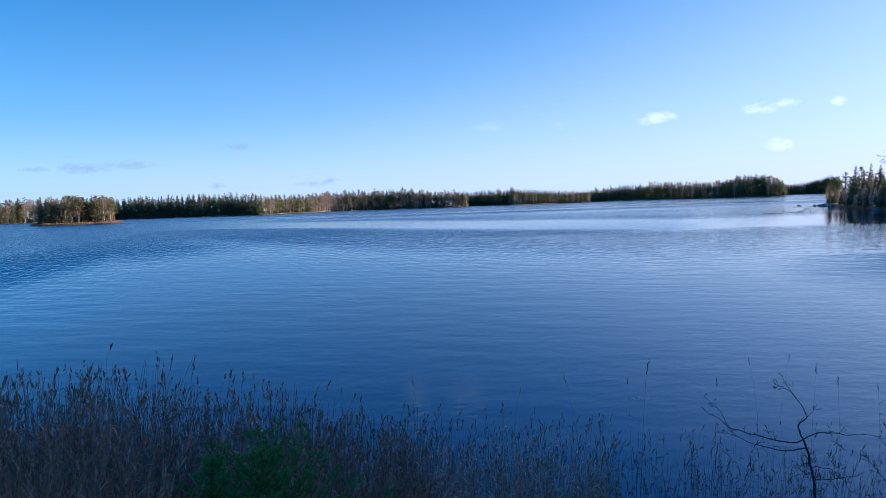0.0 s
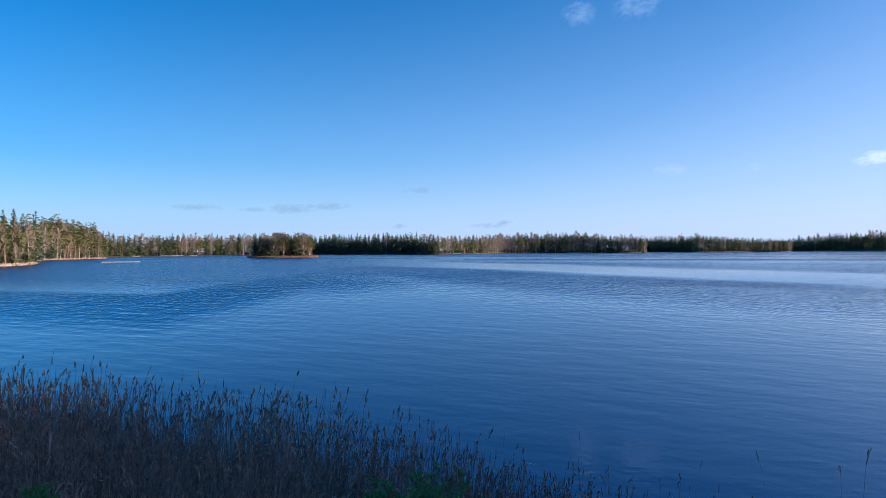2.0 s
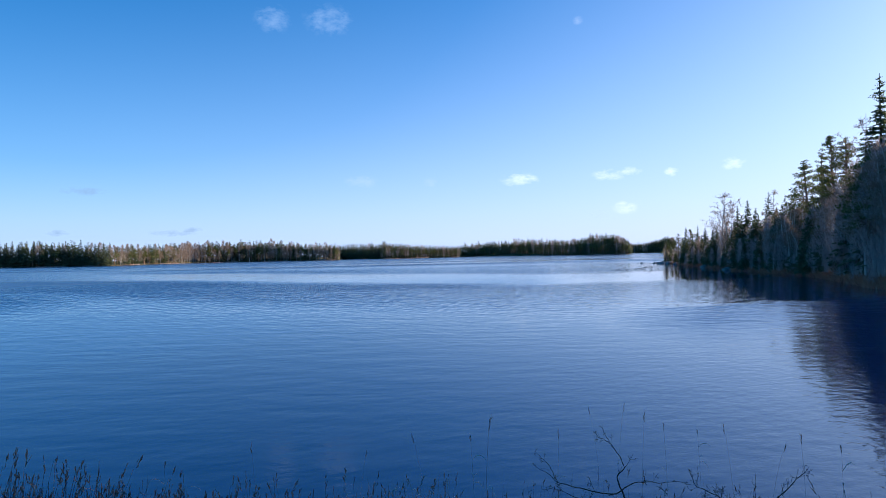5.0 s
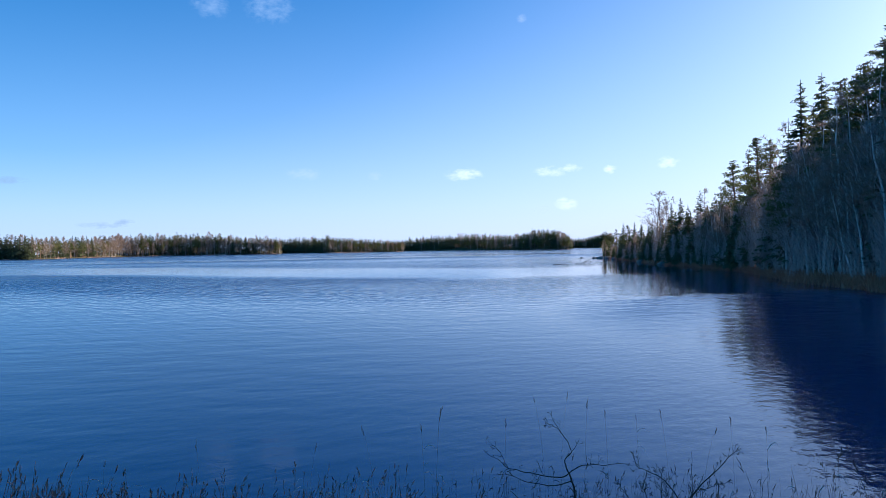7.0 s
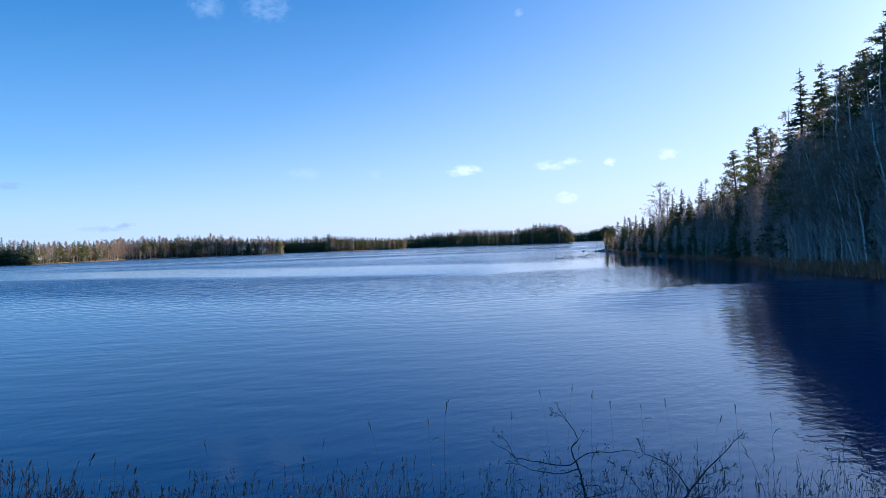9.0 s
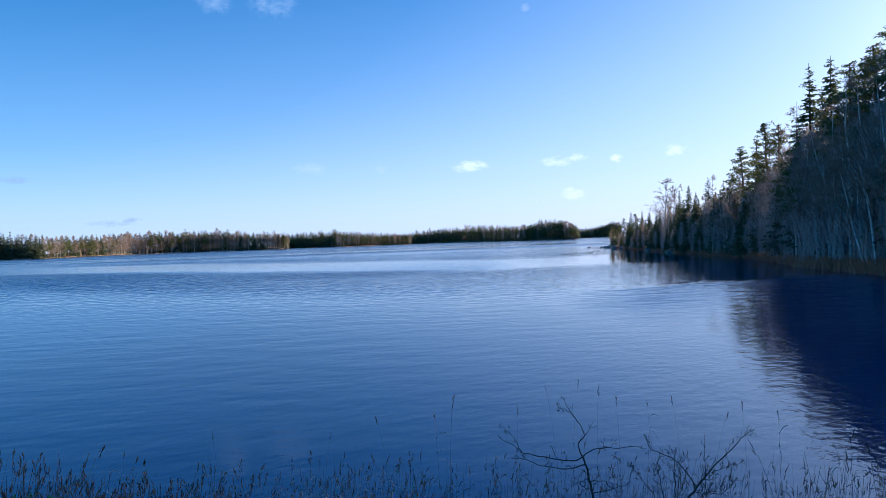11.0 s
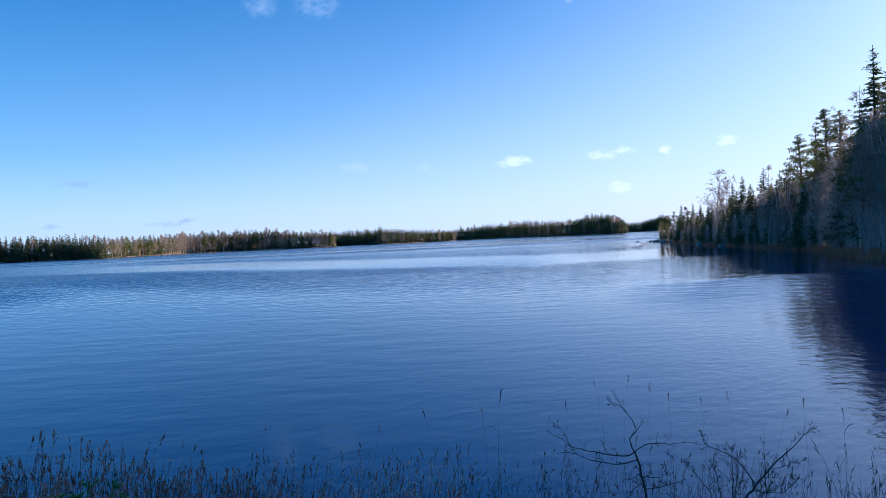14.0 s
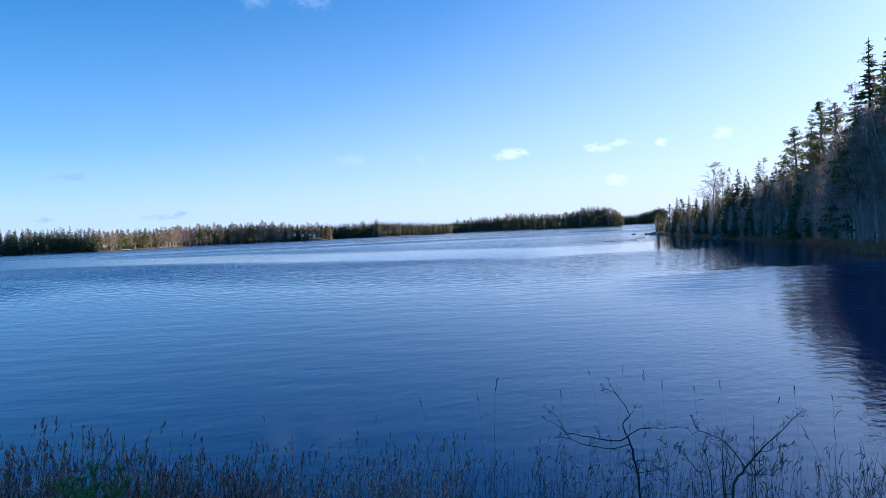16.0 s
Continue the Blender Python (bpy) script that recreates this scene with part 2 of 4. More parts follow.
    rough = m.calc('ADD', m.calc('ADD', 0.03, m.calc('MULTIPLY', lee, 0.07)), m.calc('MULTIPLY', m.calc('MULTIPLY', power, far), 0.20))
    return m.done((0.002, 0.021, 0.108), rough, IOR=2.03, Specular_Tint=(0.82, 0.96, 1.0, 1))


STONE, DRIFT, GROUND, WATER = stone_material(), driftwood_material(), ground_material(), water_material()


def cloud_material(name, color, strength, cover):
    m = Mat(name)
    t = m.t
    t.nodes.remove(m.bsdf)
    tc = t.nodes.new("ShaderNodeTexCoord")
    gx = t.nodes.new("ShaderNodeSeparateXYZ")
    m.link(tc.outputs["Generated"], gx.inputs[0])
    u = m.calc('SUBTRACT', m.calc('MULTIPLY', gx.outputs[0], 2), 1)
    v = m.calc('SUBTRACT', m.calc('MULTIPLY', gx.outputs[2], 2), 1)
    r = m.calc('SQRT', m.calc('ADD', m.calc('MULTIPLY', u, u), m.calc('MULTIPLY', v, v)))
    n = m.noise(0.016, 6, m.stretch(1, 1, 1.9), 0.62)
    a = m.calc('ADD', m.calc('SUBTRACT', 0.95, r), m.calc('MULTIPLY', m.calc('SUBTRACT', n, 0.5), 2.6))
    a = m.calc('MULTIPLY', m.remap(a, 0.05, 1.15, 0, cover), m.remap(r, 0.6, 0.98, 1, 0))
    em = m.node("ShaderNodeEmission", Color=(*color, 1), Strength=strength)
    tr = t.nodes.new("ShaderNodeBsdfTransparent")
    mx = t.nodes.new("ShaderNodeMixShader")
    m.link(a, mx.inputs[0])
    m.link(tr.outputs[0], mx.inputs[1])
    m.link(em.outputs[0], mx.inputs[2])
    m.link(mx.outputs[0], t.nodes["Material Output"].inputs["Surface"])
    return m.m


# the clouds glow by themselves: sunlit white and shaded grey are emission colours
CLOUD_WHITE = cloud_material("sunlit_cloud", (1.0, 0.99, 0.98), 0.95, 0.75)
CLOUD_THIN = cloud_material("thin_cloud", (0.78, 0.84, 0.97), 0.8, 0.35)
CLOUD_GREY = cloud_material("shaded_cloud", (0.40, 0.51, 0.66), 0.72, 0.6)
CLOUD_HALF = cloud_material("thinning_cloud", (0.62, 0.76, 0.97), 0.75, 0.34)


# ---------- mesh tools ----------
class Geo:
    """Vertices and faces gathered from many pieces, then made into one mesh."""

    def __init__(self):
        self.v, self.f, self.n = [], [], 0

    def add(self, v, f, mat=0):
        v, f = np.asarray(v, float).reshape(-1, 3), np.asarray(f, int)
        self.v.append(v)
        self.f.append((f + self.n, mat))
        self.n += len(v)
        return self

    def arrays(self):
        return np.concatenate(self.v), self.f

    def stamp(self, other, m3, offset, mats=None):
        """Another Geo, turned and scaled by the 3 x 3 matrix m3 and moved."""
        base = self.n
        for v in other.v:
            self.v.append(v @ m3.T + offset)
            self.n += len(v)
        for f, mat in other.f:
            self.f.append((f + base, mats[mat] if mats else mat))

    def mesh(self, name, materials, smooth=False):
        me = bpy.data.meshes.new(name)
        v = np.concatenate(self.v)
        me.vertices.add(len(v))
        me.vertices.foreach_set("co", v.ravel())
        loops = np.concatenate([f.ravel() for f, _ in self.f])
        sizes = np.concatenate([np.full(len(f), f.shape[1]) for f, _ in self.f])
        kinds = np.concatenate([np.full(len(f), k) for f, k in self.f])
        me.loops.add(len(loops))
        me.loops.foreach_set("vertex_index", loops.astype(np.int32))
        me.polygons.add(len(sizes))
        me.polygons.foreach_set("loop_start", (np.cumsum(sizes) - sizes).astype(np.int32))
        me.polygons.foreach_set("material_index", kinds.astype(np.int32))
        me.polygons.foreach_set("use_smooth", np.full(len(sizes), smooth))
        for m in materials:
            me.materials.append(m)
        me.update(calc_edges=True)
        return me


def part(name, geo, material, parent=None, label="", smooth=False):
    mats = material if isinstance(material, list) else [material]
    ob = new(name, geo.mesh(name, mats, smooth))
    if parent:
        ob.parent = parent
    return tagged(ob, label)


def unit(a):
    return a / np.maximum(np.linalg.norm(a, axis=-1, keepdims=True), 1e-9)


def tubes(p, r, sides=5):
    """Round limbs: p (m, n, 3) middle lines, r (m, n) radii."""
    p, r = np.asarray(p, float), np.asarray(r, float)
    m, n, _ = p.shape
    d = unit(np.gradient(p, axis=1))
    ref = np.where(np.abs(d[:, :1, 2:]) > 0.9, [[[1.0, 0, 0]]], [[[0, 0, 1.0]]])
    a = unit(np.cross(d, np.broadcast_to(ref, d.shape)))
    b = np.cross(d, a)
    th = np.arange(sides) * 2 * np.pi / sides
    v = p[:, :, None] + r[:, :, None, None] * (a[:, :, None] * np.cos(th)[:, None] + b[:, :, None] * np.sin(th)[:, None])
    idx = np.arange(m * n * sides).reshape(m, n, sides)
    q = np.stack([idx[:, :-1], np.roll(idx[:, :-1], -1, 2), np.roll(idx[:, 1:], -1, 2), idx[:, 1:]], -1)
    return v.reshape(-1, 3), q.reshape(-1, 4)


def blades(p, w, side):
    """Flat leaves: p (m, n, 3) midribs, w (m, n) half widths, side (m, 3) the way the blade is wide."""
    p, w = np.asarray(p, float), np.asarray(w, float)
    m, n, _ = p.shape
    s = unit(np.asarray(side, float))[:, None] * w[:, :, None]
    v = np.stack([p - s, p + s], 2)
    idx = np.arange(m * n * 2).reshape(m, n, 2)
    q = np.stack([idx[:, :-1, 0], idx[:, :-1, 1], idx[:, 1:, 1], idx[:, 1:, 0]], -1)
    return v.reshape(-1, 3), q.reshape(-1, 4)


def slivers(a, b, w, rng, face=None):
    """Needles and twigs as thin triangles from a to b, (m, 3) each, w wide at the foot; face: the way most of them look."""
    s = unit(np.cross(b - a, rng.normal(size=a.shape) if face is None else face + rng.normal(scale=0.45, size=a.shape))) * np.asarray(w).reshape(-1, 1)
    v = np.stack([a - s, a + s, b], 1)
    return v.reshape(-1, 3), np.arange(len(a) * 3).reshape(-1, 3)


def polar(az, r, z=0.0):
    a = np.radians(az)
    return np.stack(np.broadcast_arrays(r * np.sin(a), r * np.cos(a), z), -1)


def branching(rng, starts, dirs, lengths, radii, depth, kids=4, spread=0.8, up=0.25, n=6, wild=0.22):
    """Limbs that fork: lists of (points, radii) arrays, level by level."""
    levels = []
    p0, d, L, R = map(lambda a: np.asarray(a, float), (starts, dirs, lengths, radii))
    for lev in range(depth):
        m = len(p0)
        pts = [p0]
        dd = unit(d)
        for i in range(1, n):
            dd = unit(dd + rng.normal(scale=wild, size=dd.shape) + np.array([0, 0, up * 0.2]))
            pts.append(pts[-1] + dd * (L / (n - 1))[:, None])
        P = np.stack(pts, 1)
        rad = R[:, None] * np.linspace(1, 0.35, n)[None]
        levels.append((P, rad))
        if lev == depth - 1:
            break
        who = np.repeat(np.arange(m), kids)
        t = rng.uniform(0.25, 1.0, len(who))
        k = np.minimum((t * (n - 1)).astype(int), n - 2)
        fr = t * (n - 1) - k
        p0 = P[who, k] * (1 - fr)[:, None] + P[who, k + 1] * fr[:, None]
        along = unit(P[who, k + 1] - P[who, k])
        d = unit(along * (1 - 0.45 * spread) + rng.normal(scale=spread * 0.75, size=along.shape) + np.array([0, 0, up]))
        L = L[who] * (1 - 0.5 * t) * rng.uniform(0.4, 0.75, len(who))
        R = R[who] * (1 - 0.6 * t) * 0.55
    return levels


# ---------- trees, one metre high, to be scaled ----------
def spruce_geo(rng, whorls=34, per=8, wide=0.17, first=0.08, fine=True, sparse=1.0):
    """Trunk and crown of a Norway spruce: whorls of drooping boughs with hanging twigs."""
    trunk, crown = Geo(), Geo()
    zt = np.linspace(0, 1, 9)
    bend = np.cumsum(rng.normal(scale=0.002, size=(9, 2)), 0)
    line = np.stack([bend[:, 0], bend[:, 1], zt], -1)[None]
    trunk.add(*tubes(line, (0.013 * (1 - zt) + 0.0012)[None], 6))
    z = first + (1 - first) * (np.arange(whorls) / whorls) ** 0.93
    zz = np.repeat(z, per) + rng.normal(scale=0.006, size=whorls * per)
    keep = (rng.uniform(size=len(zz)) < sparse) & (zz < 0.985)
    zz = zz[keep]
    az = rng.uniform(0, 2 * np.pi, len(zz))
    prof = wide * np.clip(1.015 - zz, 0.02, 1) ** 0.70 * np.clip((zz + 0.12) / 0.28, 0.45, 1)
    L = prof * rng.uniform(0.62, 1.12, len(zz))
    out = np.stack([np.cos(az), np.sin(az), np.zeros_like(az)], -1)
    t = np.linspace(0, 1, 6)
    droop = (0.55 - 0.75 * zz) * rng.uniform(0.6, 1.2, len(zz))
    pz = -droop[:, None] * L[:, None] * (1.25 * t ** 1.2 - 0.55 * t ** 3)[None]
    foot = np.stack([np.interp(zz, zt, line[0, :, 0]), np.interp(zz, zt, line[0, :, 1]), zz], -1)
    P = foot[:, None] + out[:, None] * (L[:, None] * t)[:, :, None]
    P[:, :, 2] += pz
    side = np.stack([-np.sin(az), np.cos(az), np.zeros_like(az)], -1)
    w = L[:, None] * np.array([0.03, 0.10, 0.12, 0.10, 0.06, 0.01])[None]
    if not fine:
        side = unit(side + np.array([0, 0, 0.6]) * rng.choice([-1, 1], len(az))[:, None])
        crown.add(*blades(P, w * 1.9, side))
        return trunk, crown
    crown.add(*blades(P, w * 0.8, side))
    for k in range(8):
        i = rng.integers(1, 5, len(zz))
        a = P[np.arange(len(zz)), i] + rng.normal(scale=0.0015, size=P[:, 0].shape)
        sgn = rng.choice([-1.0, 1.0], len(zz))
        ln = L * rng.uniform(0.2, 0.46, len(zz)) * (1.15 - 0.14 * i)
        dirn = unit(out * rng.uniform(0.2, 0.9, (len(zz), 1)) + side * sgn[:, None] * 0.8 + np.array([0, 0, -1]) * rng.uniform(0.1, 0.9, (len(zz), 1)))
        b = a + dirn * ln[:, None]
        mid = (a + b) / 2 + np.array([0, 0, 0.08]) * ln[:, None]
        Q = np.stack([a, mid, b], 1)
        ww = ln[:, None] * np.array([0.16, 0.24, 0.03])[None]
        crown.add(*blades(Q, ww, np.cross(dirn, out + rng.normal(scale=0.4, size=dirn.shape))))
    return trunk, crown


def pine_geo(rng, bare=0.5, clumps=34, tufts=46, wide=0.13, fat=0.2, puff=1.0):
    """Scots pine: a long bare stem, crooked limbs and rounded clumps of needles."""
    trunk, limbs, crown = Geo(), Geo(), Geo()
    zt = np.linspace(0, 0.97, 10)
    bend = np.cumsum(rng.normal(scale=0.004, size=(10, 2)), 0)
    line = np.stack([bend[:, 0], bend[:, 1], zt], -1)
    trunk.add(*tubes(line[None], (0.014 * (1 - zt) ** 0.7 + 0.0015)[None], 6))
    z = bare + (0.99 - bare) * rng.uniform(0, 1, clumps) ** 0.9
    az = rng.uniform(0, 2 * np.pi, clumps)
    u = (z - bare) / (1 - bare)
    L = wide * (0.45 + 0.75 * np.sin(np.pi * np.clip(u * 0.8 + 0.2, 0, 1))) * rng.uniform(0.35, 1.1, clumps) * np.clip(1.16 - u, 0.1, 1) ** 0.7
    foot = np.stack([np.interp(z, zt, line[:, 0]), np.interp(z, zt, line[:, 1]), z], -1)
    out = np.stack([np.cos(az), np.sin(az), rng.uniform(0.0, 0.5, clumps)], -1)
    end = foot + out * L[:, None]
    P = foot[:, None] + (end - foot)[:, None] * np.linspace(0, 1, 5)[None, :, None]
    P[:, 1:-1] += rng.normal(scale=0.006, size=P[:, 1:-1].shape)
    limbs.add(*tubes(P, np.linspace(0.0035, 0.001, 5)[None].repeat(clumps, 0), 4))
    c = np.repeat(end, tufts, 0)
    size = np.repeat(puff * rng.uniform(0.022, 0.042, clumps) * np.clip(1.35 - u, 0.5, 1), tufts)
    g = unit(rng.normal(size=c.shape)) * rng.uniform(0.2, 1, (len(c), 1)) ** 0.6
    a = c + g * size[:, None] * np.array([1.25, 1.25, 0.62])
    b = a + unit(g + np.array([0, 0, 0.5]) + rng.normal(scale=0.5, size=g.shape)) * (size * rng.uniform(0.4, 0.8, len(size)))[:, None]
    crown.add(*slivers(a, b, size * fat, rng, g))
    return trunk, limbs, crown


def birch_geo(rng, limbs=16, depth=4, kids=4, lean=0.04):
    """A leafless birch: pale stem, rising limbs and a haze of fine twigs."""
    trunk, twigs = Geo(), Geo()
    zt = np.linspace(0, 1, 10)
    bend = np.cumsum(rng.normal(scale=0.006, size=(10, 2)), 0) + np.outer(zt ** 1.5, rng.normal(scale=lean, size=2))
    line = np.stack([bend[:, 0], bend[:, 1], zt], -1)
    trunk.add(*tubes(line[None], (0.009 * (1 - zt) ** 0.8 + 0.0008)[None], 6))
    z = rng.uniform(0.3, 0.97, limbs)
    foot = np.stack([np.interp(z, zt, line[:, 0]), np.interp(z, zt, line[:, 1]), z], -1)
    az = rng.uniform(0, 2 * np.pi, limbs)
    d = np.stack([np.cos(az) * 0.75, np.sin(az) * 0.75, np.full(limbs, 0.8)], -1)
    lev = branching(rng, foot, d, 0.28 * (1.15 - z) * rng.uniform(0.7, 1.2, limbs) + 0.03, 0.0032 * (1.2 - z), depth, kids, 0.7, 0.15, 5, 0.12)
    for P, r in lev[:2]:
        twigs.add(*tubes(P, np.maximum(r, 0.00055), 3))
    for P, r in lev[2:]:
        twigs.add(*slivers(P[:, 0], P[:, -1], np.full(len(P), 0.0011), rng))
        twigs.add(*slivers(P[:, 2], P[:, -1] + rng.normal(scale=0.012, size=P[:, 0].shape), np.full(len(P), 0.0009), rng))
    return trunk, twigs


def tufts_on(rng, middle, size, per, leaf):
    """Sprays of leaf facing outwards on rounded clumps: middle (m, 3), size (m, 3), leaf (m)."""
    g = unit(rng.normal(size=(len(middle) * per, 3)) + np.array([0, 0, 0.15]))
    c, sz = np.repeat(middle, per, 0), np.repeat(size, per, 0)
    at = c + g * sz * rng.uniform(0.7, 1.1, (len(c), 1))
    face = unit(g + rng.normal(scale=0.38, size=g.shape))
    a = unit(np.cross(face, rng.normal(size=g.shape)))
    b = np.cross(face, a)
    w = np.repeat(leaf, per)[:, None] * rng.uniform(0.6, 1.2, (len(c), 1))
    v = np.stack([at - a * w, at - b * w * 0.6, at + a * w * 1.2, at + b * w * 0.6], 1)
    return v.reshape(-1, 3), np.arange(4 * len(c)).reshape(-1, 4)


def far_spruce(rng, clumps=30, per=9):
    """A spruce for the distance: a stem in a spire of drooping sprays."""
    g = Geo()
    zt = np.linspace(0, 0.98, 4)
    g.add(*tubes(np.stack([0 * zt, 0 * zt, zt], -1)[None], (0.012 * (1 - zt) + 0.001)[None], 4), 0)
    wide = rng.uniform(0.09, 0.125)
    u = np.linspace(0, 1, clumps) ** 1.1
    z = 0.07 + 0.90 * u + rng.normal(scale=0.008, size=clumps)
    az = np.arange(clumps) * 2.4 + rng.uniform(-0.5, 0.5, clumps)
    slim = np.clip(1.0 - u, 0, 1) ** 0.8
    off = wide * 0.62 * slim * rng.uniform(0.6, 1.25, clumps)
    r = wide * 0.50 * slim + 0.008
    mid = np.stack([off * np.cos(az), off * np.sin(az), z], -1)
    g.add(*tufts_on(rng, mid, np.stack([r, r, r * 1.1], -1), per, r * 0.72), 1)
    tip = np.array([[0, 0, 0.95], [0, 0, 0.975]])
    g.add(*tufts_on(rng, tip, np.full((2, 3), 0.008), 6, np.array([0.012, 0.008])), 1)
    return g


def far_pine(rng):
    """A pine for the distance: bare stem and a ragged crown of rounded clumps."""
    g = Geo()
    bare = rng.uniform(0.25, 0.5)
    zt = np.linspace(0, 0.95, 5)
    g.add(*tubes(np.stack([0.01 * np.sin(zt * 5), 0.01 * np.cos(zt * 4), zt], -1)[None], (0.010 * (1 - zt) + 0.001)[None], 4), 2)
    m = 17
    u = np.linspace(0, 1, m) ** 0.9
    z = bare + (0.95 - bare) * u + rng.normal(scale=0.012, size=m)
    az = np.arange(m) * 2.4 + rng.uniform(-0.6, 0.6, m)
    off = 0.085 * np.clip(1.08 - u, 0, 1) ** 0.75 * (0.55 + 0.45 * np.minimum(u * 4, 1)) * rng.uniform(0.5, 1.15, m)
    mid = np.stack([off * np.cos(az), off * np.sin(az), z], -1)
    r = rng.uniform(0.042, 0.060, m) * np.clip(1.2 - u, 0.30, 1)
    g.add(*tufts_on(rng, mid, np.stack([r, r, r * 1.05], -1), 12, r * 0.66), 3)
    return g


def far_birch(rng, m=260, thin=1.0):
    """A bare birch for the distance: stem and a tapering haze of twigs."""
    g = Geo()
    t, w = birch_geo(rng, 10, 1, 4)
    g.stamp(t, np.diag([0.8, 0.8, 1]), 0, [4])
    z = rng.uniform(0.28, 1.0, m)
    az = rng.uniform(0, 6.28, m)
    r = 0.13 * np.sin(np.pi * np.clip((z - 0.05) / 0.97, 0, 1)) ** 0.8 * rng.uniform(0.1, 1, m) ** 0.7
    a = np.stack([r * np.cos(az), r * np.sin(az), z - 0.06], -1)
    b = a + np.stack([np.cos(az) * 0.03, np.sin(az) * 0.03, rng.uniform(0.04, 0.10, m)], -1)
    face = np.stack([np.cos(az), np.sin(az), 0.3 + 0 * az], -1)
    g.add(*slivers(a, b, thin * rng.uniform(0.004, 0.009, m), rng, face), 5)
    g.stamp(w, np.eye(3), 0, [5])
    return g


FAR_MATS = [BARK_SPRUCE, SPRUCE, BARK_PINE, PINE, BARK_BIRCH, TWIG]


# ---------- the lie of the land, by bearing (degrees right of straight ahead) ----------
SHORE = [(-110, 40), (-75, 110), (-60, 150), (-52.2, 205), (-51.2, 225), (-50.9, 330), (-46.4, 395), (-46.2, 510),
         (-36, 600), (-28.5, 645), (-17.2, 560), (-14.7, 650), (-10.6, 770), (-5.3, 790), (2.5, 770), (2.7, 970), (7, 870),
         (9, 890), (14.0, 960), (14.25, 1130), (19, 1050), (24.3, 930), (30.1, 860), (30.35, 1550), (33.10, 1500),
         (33.14, 184), (34.6, 161), (37.1, 130), (39.5, 112), (41.8, 100), (44.1, 92), (46.3, 78), (48.3, 66),
         (52.2, 58), (54.7, 54), (60, 46), (75, 32), (110, 26)]
# height of the treetops over the water
TOPS = [(-75, 18), (-52.7, 16.5), (-51.0, 16.5), (-50.8, 23), (-48.4, 22), (-46.5, 18.3), (-46.45, 19), (-44.8, 19.9), (-38.5, 20.6), (-32, 23), (-26, 23.6),
        (-20.5, 22.4), (-17, 20.6), (-15, 21.2), (-10.6, 26.8), (-4, 29.6), (0.5, 24), (2.4, 21), (2.7, 27.2), (5.9, 26.2), (10.5, 21.7), (14.1, 19.4),
        (14.3, 25.4), (15.5, 27.4), (20, 32.2), (24.8, 25.4), (26.0, 31), (27.4, 36.5), (29.2, 31), (30.1, 21), (30.3, 25), (31.9, 26), (33.1, 34)]
BANK = [(-110, 14), (-75, 12), (-53, 8.2), (-43, 6.3), (-27, 5.0), (-10, 4.6), (10, 4.7), (30, 4.9), (53, 5.6), (75, 9), (110, 14)]


def along(table, az):
    a = np.array(table, float)
    return np.interp(az, a[:, 0], a[:, 1])


def land(az, r):
    """Height of the ground."""
    R, top, edge = along(SHORE, az), along(TOPS, az), along(BANK, az)
    near = np.where(r < edge, 2.0 * (1 - np.clip((r - 1.2) / (edge - 1.2), 0, 1)) ** 1.1, -0.16 * (r - edge))
    near = np.maximum(near, -2.5)
    hill = np.where(az < 33.12, np.clip(top - 19, 0.8, 20), np.clip((az - 33) * 0.6, 0.5, 2.5))
    s = r - R
    far = np.where(s < 0, 0.25 * s, 0.35 * np.clip(s / 1.5, 0, 1) + hill * np.clip((s - 1.5) / 55, 0, 1) ** 0.8)
    behind = 2.0 + 0.02 * r
    w = np.clip((np.abs(az) - 85) / 20, 0, 1)
    return np.maximum(near, np.maximum(far, -2.5)) * (1 - w) + behind * w


def build_ground():
    az = np.concatenate([np.arange(-180, -62, 2.0), np.arange(-62, 62, 0.1), np.arange(62, 180, 2.0)])
    fixed = np.array([0.3, 1.2, 2, 2.8, 3.6, 4.4, 5.2, 6.2, 7.5, 9, 12, 18, 24])
    steps = np.array([-14.0, -4, -1.2, 0, 0.7, 1.5, 4, 9, 20, 35, 57, 100, 200, 450])
    cols = []
    for a in az:
        R = max(float(along(SHORE, a)), 40.0)
        r = np.concatenate([fixed, R + steps, [max(R + 900, 2600), 4700]])
        z = land(np.full(len(r), a), r)
        p = polar(np.full(len(r), a), r, z)
        cols.append(p)
    v = np.array(cols)
    v[:, :, 2] += 0.05 * np.sin(v[:, :, 0] * 2.1) * np.sin(v[:, :, 1] * 1.7) * (np.hypot(v[:, :, 0], v[:, :, 1]) < 9)
    n, k = v.shape[:2]
    idx = np.arange(n * k).reshape(n, k)
    nxt = np.roll(idx, -1, 0)
    q = np.stack([idx[:, :-1], idx[:, 1:], nxt[:, 1:], nxt[:, :-1]], -1).reshape(-1, 4)
    g = Geo().add(v.reshape(-1, 3), q)
    mid = g.n
    g.add([(0, 0, 2.0)], np.array([(0, 0, 0)])[:0])
    g.f.append((np.stack([idx[:, 0], nxt[:, 0], np.full(n, mid)], -1), 0))
    ob = part("ground", g, GROUND, smooth=True)
    tagged(ob, "brown grassy bank and wooded lake shores", "ground", kind="structure")


